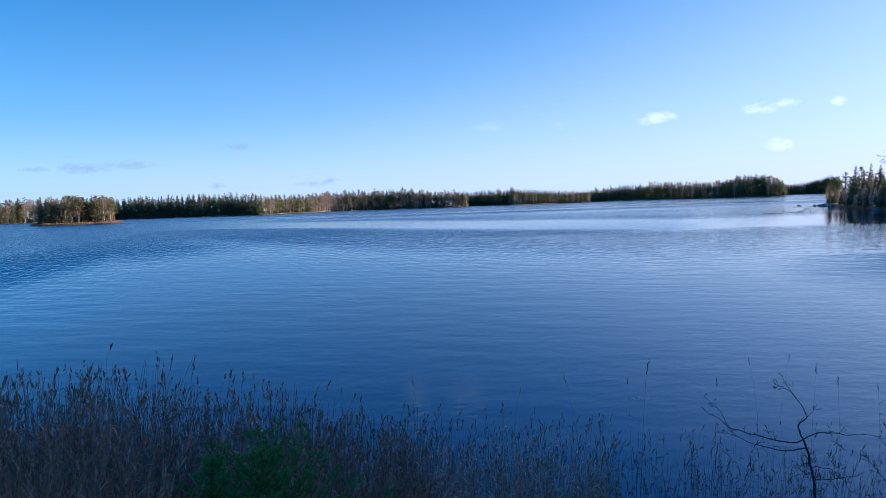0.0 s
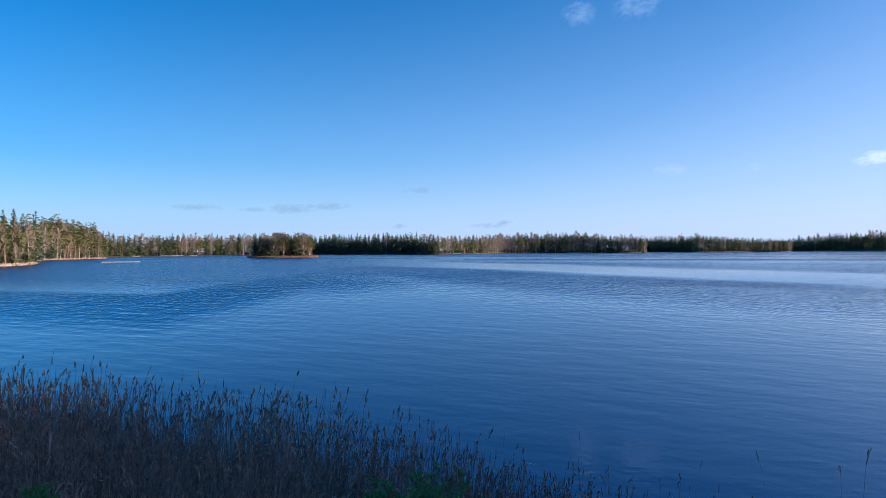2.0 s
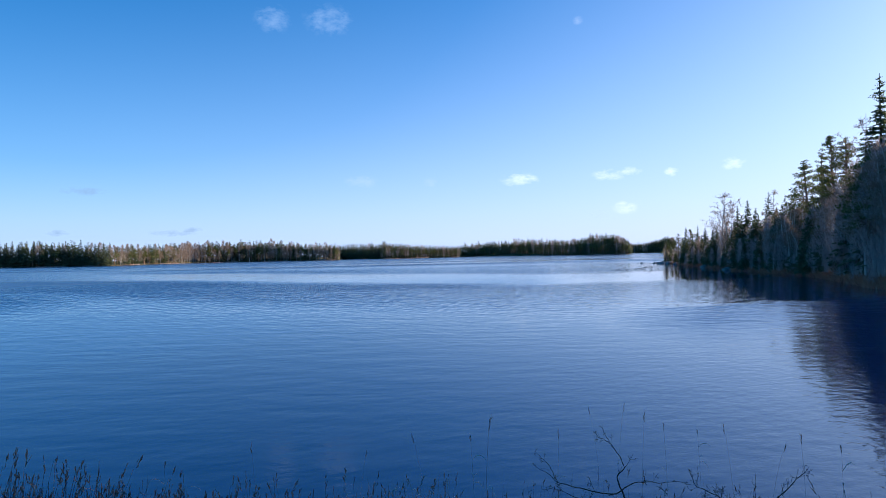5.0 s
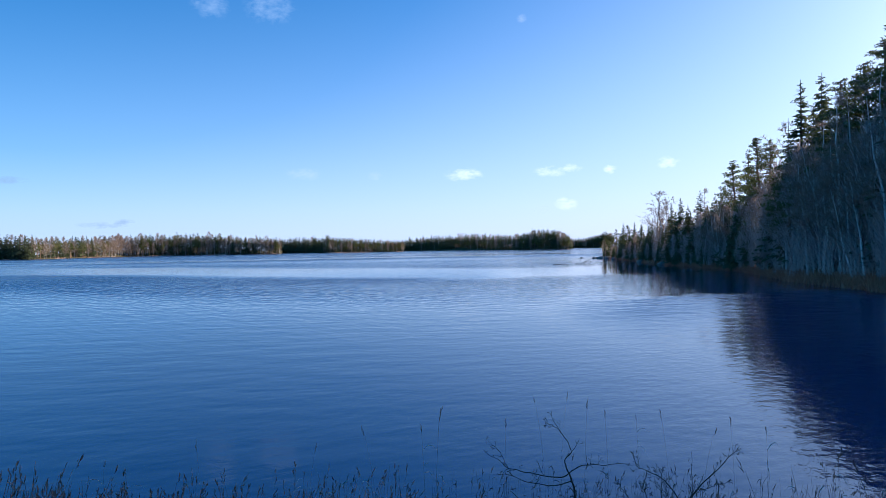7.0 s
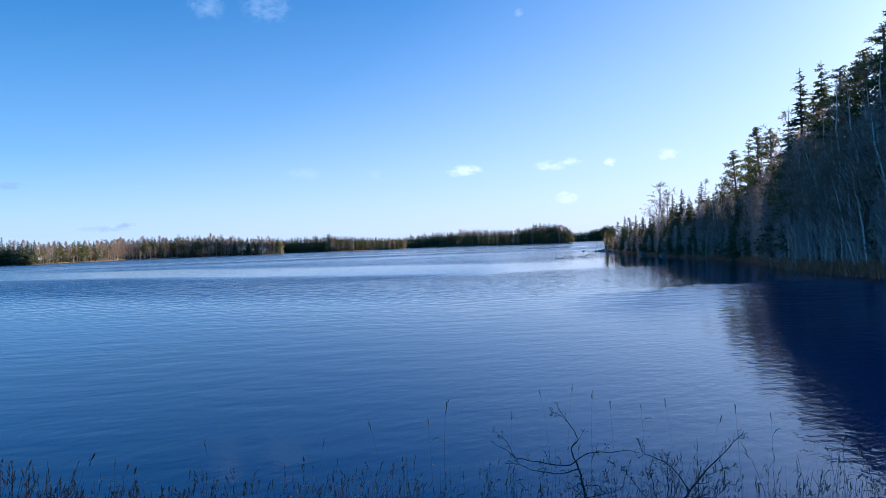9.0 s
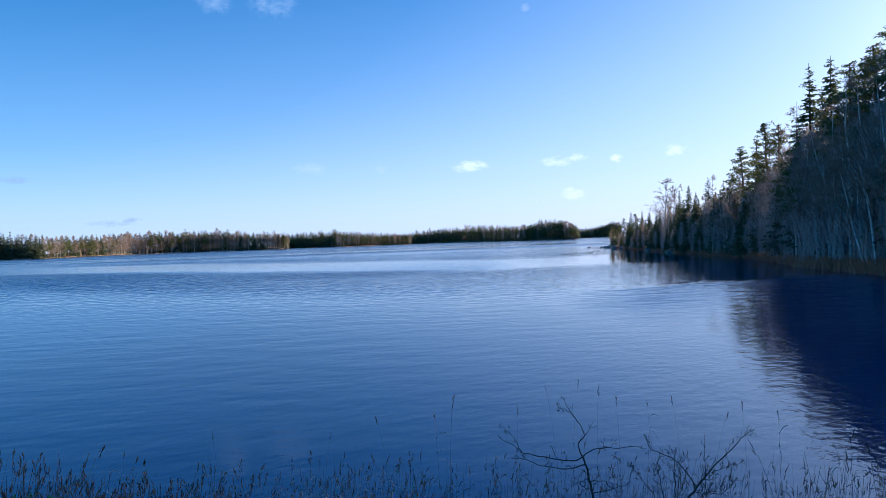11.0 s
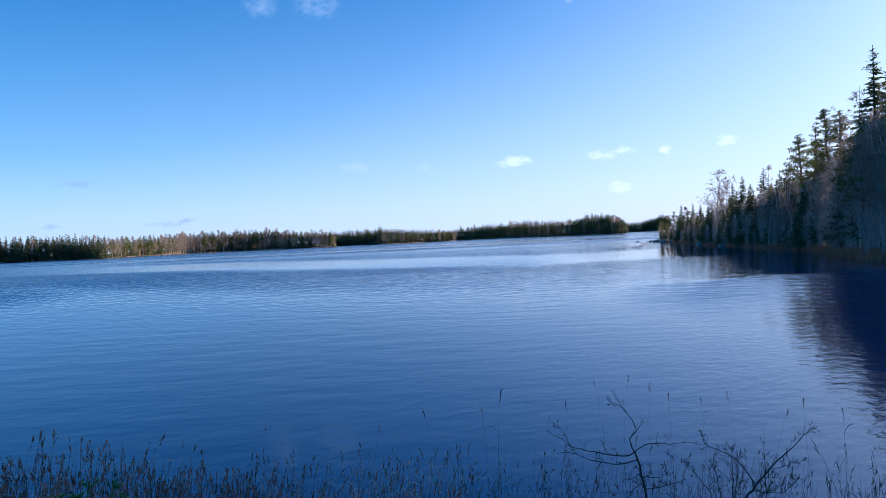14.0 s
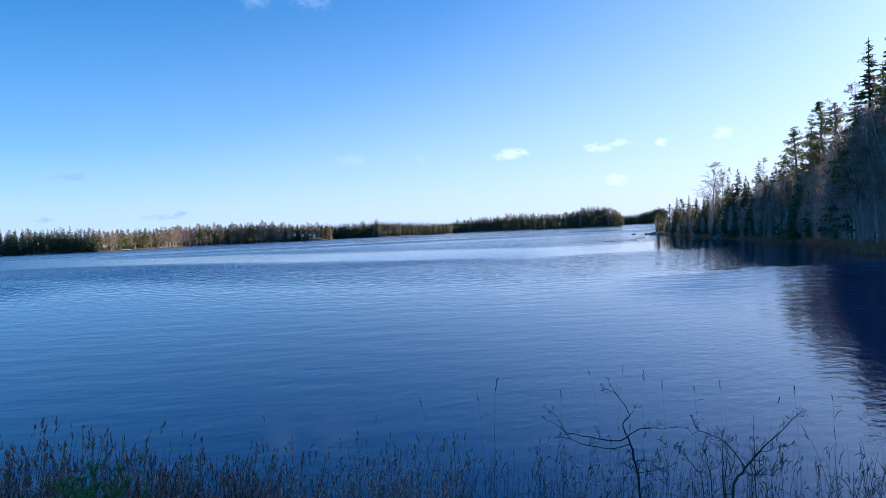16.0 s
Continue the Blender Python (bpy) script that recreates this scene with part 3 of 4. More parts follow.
def build_water():
    rings = np.concatenate([[2.0], np.geomspace(4, 4600, 40)])
    a = np.arange(0, 360, 3.0)
    v = np.array([polar(a, r, 0.0) for r in rings])
    idx = np.arange(v.shape[0] * v.shape[1]).reshape(v.shape[:2])
    nx = np.roll(idx, -1, 1)
    q = np.stack([idx[:-1], idx[1:], nx[1:], nx[:-1]], -1).reshape(-1, 4)
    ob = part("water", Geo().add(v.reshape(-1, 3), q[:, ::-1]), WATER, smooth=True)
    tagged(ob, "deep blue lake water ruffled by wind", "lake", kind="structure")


build_ground()
build_water()

# ---------- far woods ----------
rs = np.random.default_rng(11)
FAR = dict(spruce=[far_spruce(rs) for _ in range(6)], pine=[far_pine(rs) for _ in range(6)], birch=[far_birch(rs) for _ in range(6)])


def turned(angle, s, wide=1.0):
    c, n = math.cos(angle), math.sin(angle)
    return np.array([[c * s * wide, -n * s * wide, 0], [n * s * wide, c * s * wide, 0], [0, 0, s]])


def woods(name, label, a0, a1, spacing, rows, mix, seed, low=0.86, back=1.5, tops=TOPS, kit=None, shore=SHORE, wide=(1.7, 2.5)):
    """One shore's wood, from bearing a0 to a1: rows of trees from the waterside inland. mix(az, row) gives the shares of spruce, pine, birch."""
    rng = np.random.default_rng(seed)
    g = Geo()
    az = a0
    for row in range(rows):
        az = a0 + rng.uniform(0, 0.1)
        while az < a1:
            R = float(along(shore, az))
            r = R + back + row * spacing * 1.1 + rng.uniform(-0.8, 1.4) * spacing * 0.4
            top = float(along(tops, az))
            zg = float(land(np.array([az]), np.array([r]))[0])
            full = top - float(land(np.array([az]), np.array([R + rows * spacing * 1.1]))[0])
            h = full * rng.uniform(low - 0.05, 1.03) * (0.80 + 0.20 * min(row / 2, 1))
            if rng.uniform() < 0.10:
                h *= 1.10
            share = np.array(mix(az, row), float) + (np.array([1.0, 3.0, 0]) if row >= rows - 3 and kit is None else 0)
            kind = rng.choice(["spruce", "pine", "birch"], p=share / share.sum())
            proto = (kit or FAR)[kind][rng.integers(6)]
            g.stamp(proto, turned(rng.uniform(0, 6.28), h, rng.uniform(*wide) * (0.62 if kind == 'birch' and kit is None else 1.0)), polar(az, r, zg - 0.2))
            if row < 4 and rng.uniform() < 0.75:     # undergrowth at the wood's edge
                g.stamp((kit or FAR)[rng.choice(["spruce", "pine", "birch"], p=share / share.sum())][rng.integers(6)], turned(rng.uniform(0, 6.28), h * rng.uniform(0.2, 0.5), rng.uniform(1.3, 2.0)), polar(az + rng.uniform(-0.1, 0.1), r - 0.5, zg - 0.2))
            az += math.degrees(spacing / R) * rng.uniform(0.6, 1.4)
    ob = part(name, g, FAR_MATS)
    return tagged(ob, label, "woods", kind="stuff")


def mix_far(az, row):
    if az < -41:
        return (7, 3, 3)
    if -41 <= az < -34:
        return (2, 3, 6)
    if -34 <= az < -17:
        return (9, 1, 0.3) if row < 4 else (5, 3, 2)
    if -17 <= az < -12.5:
        return (3, 3, 3)
    if -12.5 <= az < -9.5:
        return (0.5, 1, 8)
    return (1.6, 4.5, 5)


woods("woods", "sunlit pine and birch wood on the near western shore", -62, -46.5, 2.8, 7, lambda a, r: (2, 6, 6 if r < 3 else 1.0), 21)
woods("woods", "mixed spruce and bare birch wood across the lake", -47.5, 2.5, 4.1, 5, mix_far, 22, shore=[(-48, 500), (-36, 600), (-28.5, 645), (-17.2, 560), (-14.7, 650), (-10.6, 770), (-5.3, 790), (2.5, 770)])
woods("woods", "mixed conifer wood on a low point across the lake", 1.2, 14.1, 4.0, 5, lambda a, r: (9, 1, 0.3) if a < 6.5 else (3, 4, 3), 23, shore=[(1, 1000), (7, 870), (9, 890), (14.1, 960)])
woods("woods", "dark conifer wood on a rising far shore", 12.5, 25.2, 4.4, 5, lambda a, r: (8, 2, 1) if a < 19 else (3, 3, 4), 24, shore=[(12, 1170), (14.2, 1130), (19, 1060), (24.3, 930), (26, 900)])
woods("woods", "tall spruce and pine wood on a far headland", 25.2, 30.4, 4.4, 6, lambda a, r: (5, 4, 1 if a < 29 else 6), 25)
woods("woods", "hazy wooded ridge at the end of the lake", 29.4, 34.0, 5.2, 6, lambda a, r: (5, 4, 1), 26, tops=[(29, 25), (31, 28), (31.9, 32), (33.1, 40), (34, 41)], shore=[(29, 1560), (34, 1500)])


def far_fringe():
    """Pale dry reeds and stones along the far watersides, here and there."""
    rng = np.random.default_rng(27)
    g = Geo()
    m = 14000
    az = rng.uniform(-60, 30.1, m)
    gap = np.array([noise.noise(Vector((a * 0.45, 3.0, 0))) for a in az])
    az = az[(gap > 0.02) | (az < -46.3)]
    m = len(az)
    r = along(SHORE, az) + rng.uniform(-1.5, 1.2, m)
    a = polar(az, r, -0.05)
    b = a + np.stack([rng.normal(scale=0.5, size=m), rng.normal(scale=0.5, size=m), rng.uniform(0.35, 1.1, m)], -1)
    g.add(*slivers(a, b, np.full(m, 0.16), rng))
    k = 900                                  # added pale blades for a bright streak on the water off the western point
    az, r = rng.uniform(-46.6, -43.8, k), 242 + rng.normal(scale=1.6, size=k)
    a = polar(az, r, -0.05)
    g.add(*slivers(a, a + np.stack([rng.normal(scale=0.4, size=k), rng.normal(scale=0.4, size=k), rng.uniform(0.15, 0.4, k)], -1), np.full(k, 0.08), rng))
    tagged(part("shore_reeds", g, REED_LEAF), "pale dry reeds fringing the far shore, and pale blades added for a bright streak on the water", "reeds", kind="stuff")


far_fringe()


# ---------- the small island ----------
def build_island():
    c = polar(-31.75, 350.0)
    ax, ay = polar(-31.6 + 90, 1.0), polar(-31.6, 1.0)
    rng = np.random.default_rng(31)
    th = np.linspace(0, 2 * np.pi, 48, endpoint=False)
    wob = 1 + 0.07 * np.sin(3 * th + 1) + 0.05 * np.sin(7 * th)
    rings = []
    for f, z in ((1.12, -0.6), (1.0, 0.05), (0.96, 0.5), (0.85, 0.8), (0.5, 1.3), (0.1, 1.5)):
        rings.append(c + np.outer(np.cos(th) * wob * 19.6 * f, ax) + np.outer(np.sin(th) * wob * 12 * f, ay) + np.array([0, 0, z]))
    v = np.array(rings)
    idx = np.arange(v.shape[0] * 48).reshape(-1, 48)
    nx = np.roll(idx, -1, 1)
    g = Geo().add(v.reshape(-1, 3), np.stack([idx[:-1], nx[:-1], nx[1:], idx[1:]], -1).reshape(-1, 4))
    tagged(part("island", g, GROUND, smooth=True), "low island with a rusty grassy edge", "island", kind="structure")
    grass = Geo()
    m = 2600
    t = rng.uniform(0, 2 * np.pi, m)
    f = rng.uniform(0.90, 1.0, m)
    a = c + np.outer(np.cos(t) * 19.6 * f, ax) + np.outer(np.sin(t) * 12 * f, ay) + np.array([0, 0, 0.2])
    b = a + np.stack([rng.normal(scale=0.3, size=m), rng.normal(scale=0.3, size=m), rng.uniform(0.5, 1.3, m)], -1)
    grass.add(*slivers(a, b, np.full(m, 0.09), rng))
    tagged(part("sedge", grass, SEDGE), "rusty dry sedge fringing the island", "grass", kind="stuff")
    return c, ax, ay


ISLE, ISLE_X, ISLE_Y = build_island()


def tree_thing(name, parts, label, group):
    """A tree at the origin, one metre high: an empty with its parts."""
    top = new(name)
    top.empty_display_size = 0.2
    trunk = None
    for pname, geo, material in parts:
        made = part(pname, geo, material, trunk if pname == "branchwork" else top, smooth=pname == "trunk")
        trunk = made if pname == "trunk" else trunk
        if pname in ("branchwork", "limbs"):
            tagged(made, kind="stuff")
    return tagged(top, label, "tree", group)


class Grove:
    """Hands out trees of one kind: the first is the pattern itself, the rest are copies."""

    def __init__(self, makers):
        self.makers, self.used, self.i = makers, [False] * len(makers), 0

    def plant(self, p, h, turn, wide=1.0, tilt=(0, 0)):
        k = self.i % len(self.makers)
        self.i += 1
        m = Matrix.LocRotScale(Vector(p), Euler((tilt[0], tilt[1], turn)), Vector((h * wide, h * wide, h)))
        if not self.used[k]:
            self.used[k] = True
            self.makers[k].matrix_basis = m
            return self.makers[k]
        ob = self.makers[k]
        keep = ob.matrix_basis.copy()
        ob.matrix_basis = Matrix.Identity(4)
        made = copy_thing(ob, m)
        ob.matrix_basis = keep
        return made


def low_tree(kind, geo, label, group):
    """A far tree taken apart into trunk and crown."""
    split = {}
    verts = np.concatenate(geo.v)
    for f, mat in geo.f:
        g = split.setdefault("trunk" if mat in (0, 2, 4) else "crown", Geo())
        used, inv = np.unique(f, return_inverse=True)
        g.add(verts[used], inv.reshape(f.shape))
    mats = dict(spruce=(BARK_SPRUCE, SPRUCE), pine=(BARK_PINE, PINE), birch=(BARK_BIRCH, TWIG))[kind]
    return tree_thing(kind + "_tree", [("trunk", split["trunk"], mats[0]), ("crown", split["crown"], mats[1])], label, group)


rs = np.random.default_rng(41)
ISLE_TREES = dict(
    pine=Grove([low_tree("pine", far_pine(rs), "sunlit pine on the small island", "trees on the island") for _ in range(3)]),
    birch=Grove([low_tree("birch", far_birch(rs), "bare pale-stemmed birch on the small island", "trees on the island") for _ in range(3)]),
    spruce=Grove([low_tree("spruce", far_spruce(rs), "dark spruce on the small island", "trees on the island") for _ in range(2)]))
for i in range(100):
    u, v = rs.uniform(-0.86, 0.86), rs.uniform(-0.75, 0.75)
    kind = rs.choice(["pine", "birch", "spruce"], p=(0.5, 0.4, 0.1))
    if u < -0.6:
        kind = "spruce" if i % 2 else "birch"
    p = ISLE + ISLE_X * 19.6 * u + ISLE_Y * 12 * v * math.sqrt(1 - u * u)
    ISLE_TREES[kind].plant((p[0], p[1], 0.75), rs.uniform(10.4, 14.4) * (1 - 0.18 * max(abs(u) - 0.5, 0)), rs.uniform(0, 6.28), rs.uniform(1.3, 1.9))


# ---------- the wooded shore on the right ----------
rs = np.random.default_rng(51)
G_R = "trees along the wooded shore"


def big_spruce(sparse, wide, label):
    t, c = spruce_geo(rs, 36, 9, wide, 0.06, True, sparse)
    return tree_thing("spruce_tree", [("trunk", t, BARK_SPRUCE), ("crown", c, SPRUCE)], label, G_R)


def big_pine(label):
    t, l, c = pine_geo(rs, 0.42, 80, 44, 0.13, 0.16, 0.8)
    return tree_thing("pine_tree", [("trunk", t, BARK_PINE), ("branchwork", l, BARK_PINE), ("crown", c, PINE)], label, G_R)


def big_birch(label, limbs=16, depth=4):
    t, w = birch_geo(rs, limbs, depth, 4)
    return tree_thing("birch_tree", [("trunk", t, BARK_BIRCH), ("crown", w, TWIG)], label, G_R)


SPRUCES = Grove([big_spruce(0.9, 0.185, "tall dark spruce on the shaded shore"), big_spruce(0.8, 0.175, "slender dark spruce with gaps between its boughs"),
                 big_spruce(0.88, 0.21, "dense dark spruce on the shaded shore")])
PINES = Grove([big_pine("tall pine with a ragged crown on the shore") for _ in range(3)])
BIRCHES = Grove([big_birch("leafless birch with a pale stem on the shore") for _ in range(3)])

# kind, bearing, metres behind the waterside, height of its top over the water, width
RIGHT = [
    ("pine", 33.35, 2.0, 6.6, 1.9), ("pine", 34.4, 3, 8.2, 1.5), ("spruce", 35.0, 4, 9.6, 1.2), ("pine", 35.5, 5, 8.8, 1.4),
    ("spruce", 36.0, 5, 9.4, 1.1), ("spruce", 36.7, 6, 8.6, 1.3), ("birch", 38.0, 8, 14.4, 1.8), ("birch", 38.5, 9, 13.6, 1.5), ("birch", 38.2, 7, 13.9, 1.7),
    ("spruce", 37.5, 5, 8.6, 1.3), ("spruce", 39.2, 5, 11.6, 1.1), ("spruce", 39.95, 6, 12.3, 1.0), ("spruce", 40.7, 5, 10.6, 1.2),
    ("spruce", 41.7, 7, 12.8, 1.2), ("birch", 42.2, 10, 12.6, 1.0), ("spruce", 42.7, 6, 11.4, 1.2), ("spruce", 43.3, 7, 11.9, 1.2),
    ("pine", 44.4, 8, 16.4, 1.1), ("pine", 45.4, 9, 16.4, 1.0), ("birch", 43.9, 9, 14.4, 0.9), ("spruce", 44.8, 5, 11.5, 1.3),
    ("pine", 46.6, 10, 17.4, 1.1), ("pine", 47.2, 12, 17.0, 1.1), ("spruce", 46.0, 6, 11.5, 1.3), ("birch", 48.2, 12, 17.8, 1.2),
    ("spruce", 47.4, 5, 11.5, 1.4), ("spruce", 49.6, 9, 21.0, 1.15), ("spruce", 51.05, 10, 20.6, 1.0), ("spruce", 50.2, 14, 19.0, 1.1),
    ("spruce", 48.7, 6, 13.4, 1.3), ("pine", 52.3, 10, 19.4, 1.2), ("pine", 53.1, 9, 18.8, 1.3), ("pine", 53.9, 11, 20.5, 1.2),
    ("pine", 55.2, 11, 21.4, 1.3), ("birch", 50.6, 4, 15.0, 1.2), ("spruce", 52.0, 10, 15.5, 1.2), ("birch", 53.4, 4, 15.5, 1.2),
    ("birch", 54.8, 5, 17.0, 1.2), ("birch", 50.9, 3.5, 12.5, 1.0), ("birch", 52.9, 3.5, 12.0, 1.1), ("pine", 57, 10, 22.5, 1.2),
    ("spruce", 56.3, 7, 18.0, 1.4), ("spruce", 58.5, 9, 20.0, 1.4),
]
GROVES = dict(spruce=SPRUCES, pine=PINES, birch=BIRCHES)


def plant_right(kind, az, back, top, wide):
    r = float(along(SHORE, az)) + back
    z = float(land(np.array([az]), np.array([r]))[0]) - 0.1
    GROVES[kind].plant(polar(az, r, z), top - z, rs.uniform(0, 6.28), wide, (rs.normal(scale=0.075 if kind == 'birch' else 0.015), rs.normal(scale=0.075 if kind == 'birch' else 0.015)))


for row in RIGHT:
    plant_right(*row)
for i in range(60):     # the lower trees between and behind them
    az = rs.uniform(35.5, 59)
    cap = float(np.interp(az, [35, 38, 42, 44, 48, 50, 55, 60], [6.5, 9.5, 11.5, 12.5, 14, 15.5, 17, 17]))
    kind = rs.choice(["spruce", "birch", "pine"], p=(0.26, 0.66, 0.08))
    plant_right(kind, az, rs.uniform(2.5, 16), cap * rs.uniform(0.55, 1.0), rs.uniform(1.0, 1.5))
for i in range(60):     # slim birches leaning out at the water's edge
    az = rs.uniform(39, 57)
    cap = float(np.interp(az, [38, 44, 50, 57], [7, 9.5, 12, 13]))
    plant_right("birch", az, rs.uniform(0.8, 4.5), cap * rs.uniform(0.65, 1.1), rs.uniform(1.0, 1.4))
MID = dict(spruce=[far_spruce(rs, 46, 12) for _ in range(6)], pine=FAR["pine"], birch=FAR["birch"])
INNER = [(33.1, 5.5), (35, 7.8), (38, 9.5), (42, 11), (44, 11.5), (48, 12.5), (50, 14.5), (56, 17), (62, 19), (100, 20)]
woods("woods", "dark spruce wood behind the shaded waterside", 33.3, 60, 2.4, 8, lambda a, r: (7, 1, 2), 28, 0.6, 6.0, INNER, MID, wide=(1.1, 1.5))
woods("woods", "low dense spruce growth on the wooded point", 33.6, 45, 1.7, 4, lambda a, r: (8, 0.5, 1.5), 30, 0.6, 1.2,
      [(33.4, 4.2), (34.4, 6.2), (36, 7.8), (38, 8.6), (42, 10.4), (45, 11.0)], MID, wide=(1.2, 1.7))

# out of view: added to keep the low sun off the near bank
woods("woods", "unseen tall spruce wood added to shade the bank", 58, 106, 1.9, 11, lambda a, r: (8, 2, 0), 29, 0.95, 10.0, [(60, 24), (112, 27)], wide=(1.4, 1.9))


THIN = [far_birch(rs, 760, 0.46) for _ in range(6)]
wood = woods("woods", "grey leafless birch and alder growth along the waterside", 34.5, 61, 1.45, 5, lambda a, r: (0, 0, 1), 32, 0.5, 0.9,
             [(34, 4.8), (38, 7.0), (42, 9.5), (48, 13), (52, 15), (60, 16)], dict(spruce=THIN, pine=THIN, birch=THIN), wide=(0.9, 1.3))
wood.data.materials[5] = BRUSH


def build_shore_scrub():
    """Leafless thicket and rusty sedge at the waterside."""
    rng = np.random.default_rng(61)
    g = Geo()
    m = 320
    az = rng.uniform(33.3, 60, m)
    r = along(SHORE, az) + rng.uniform(0.6, 9, m)
    foot = polar(az, r, land(az, r))
    d = np.stack([rng.normal(scale=0.35, size=m), rng.normal(scale=0.35, size=m), np.ones(m)], -1)
    h = rng.uniform(1.2, 5.0, m) * np.interp(az, [34, 40, 50], [0.5, 0.8, 1.1])
    for P, rad in branching(rng, foot, d, h, 0.006 + 0.004 * h, 3, 4, 0.6, 0.35, 5, 0.1):
        g.add(*tubes(P, np.maximum(rad, 0.006), 3))
    tagged(part("thicket", g, BRUSH), "leafless grey-brown thicket along the waterside", "bushes", kind="stuff")
    s = Geo()
    m = 20000
    az = rng.uniform(33.6, 60, m)
    dens = 0.5 + 0.5 * np.sin(az * 2.3) * np.sin(az * 0.9 + 1)
    keep = rng.uniform(size=m) < 0.25 + 0.75 * np.clip((az - 40) / 6, 0, 1) * (0.4 + 0.6 * dens)
    az = az[keep]
    m = len(az)
    r = along(SHORE, az) + rng.normal(0.4, 1.0, m)
    a = polar(az, r, np.maximum(land(az, r), -0.05))
    tall = rng.uniform(0.5, 1.25, m) * np.interp(az, [34, 44, 48, 56], [0.5, 0.55, 0.8, 0.95])
    b = a + np.stack([rng.normal(scale=0.3, size=m), rng.normal(scale=0.3, size=m), tall], -1)
    s.add(*slivers(a, b, np.full(m, 0.05), rng))
    tagged(part("sedge", s, SEDGE), "rusty dry sedge at the foot of the wood", "grass", kind="stuff")


build_shore_scrub()


def stone_geo(rng, size):
    bm = bmesh.new()
    bmesh.ops.create_icosphere(bm, subdivisions=3, radius=1.0)
    off = Vector(rng.uniform(0, 50, 3))
    for v in bm.verts:
        k = 1 + 0.35 * noise.noise(v.co * 1.3 + off) + 0.12 * noise.noise(v.co * 4 + off)
        v.co = Vector((v.co.x * size[0], v.co.y * size[1], v.co.z * size[2])) * k
    g = Geo().add([v.co[:] for v in bm.verts], [[v.index for v in f.verts] for f in bm.faces])
    bm.free()
    return g


for az, r, size in ((32.75, 181, (0.9, 0.7, 0.45)), (32.35, 182, (0.5, 0.5, 0.3)), (33.0, 179, (1.2, 0.8, 0.6)), (31.2, 190, (0.5, 0.4, 0.25)),
                    (33.6, 176, (1.3, 0.9, 0.7)), (34.2, 168, (0.9, 0.8, 0.5)), (36.5, 136, (0.8, 0.7, 0.5)), (38.4, 119, (0.9, 0.7, 0.5))):
    ob = part("stone", stone_geo(rs, size), STONE, smooth=True)
    ob.location = polar(az, r, 0.08)
    tagged(ob, "dark rounded stone in shallow water", "stone", "stones off the wooded point")


def build_driftwood(az, r, length, seed, turn):
    rng = np.random.default_rng(seed)
    g = Geo()
    d = polar(az + 90 + turn, 1.0)
    start = polar(az, r, 0.05) - d * length / 2
    for P, rad in branching(rng, [start, start + d * 0.25 * length], [d + np.array([0, 0, 0.04]), d + np.array([0, 0, 0.14])], [length, length * 0.6], [0.05, 0.035], 3, 3, 0.5, 0.02, 7, 0.12):
        P[:, :, 2] = np.maximum(P[:, :, 2], -0.1)
        g.add(*tubes(P, np.maximum(rad, 0.014), 5))
    ob = part("driftwood", g, DRIFT, smooth=True)
    tagged(ob, "bleached fallen branches lying in shallow water", "driftwood", "fallen branches in the water")


build_driftwood(29.3, 122, 3.2, 71, 6)
build_driftwood(31.4, 126, 3.6, 72, -4)


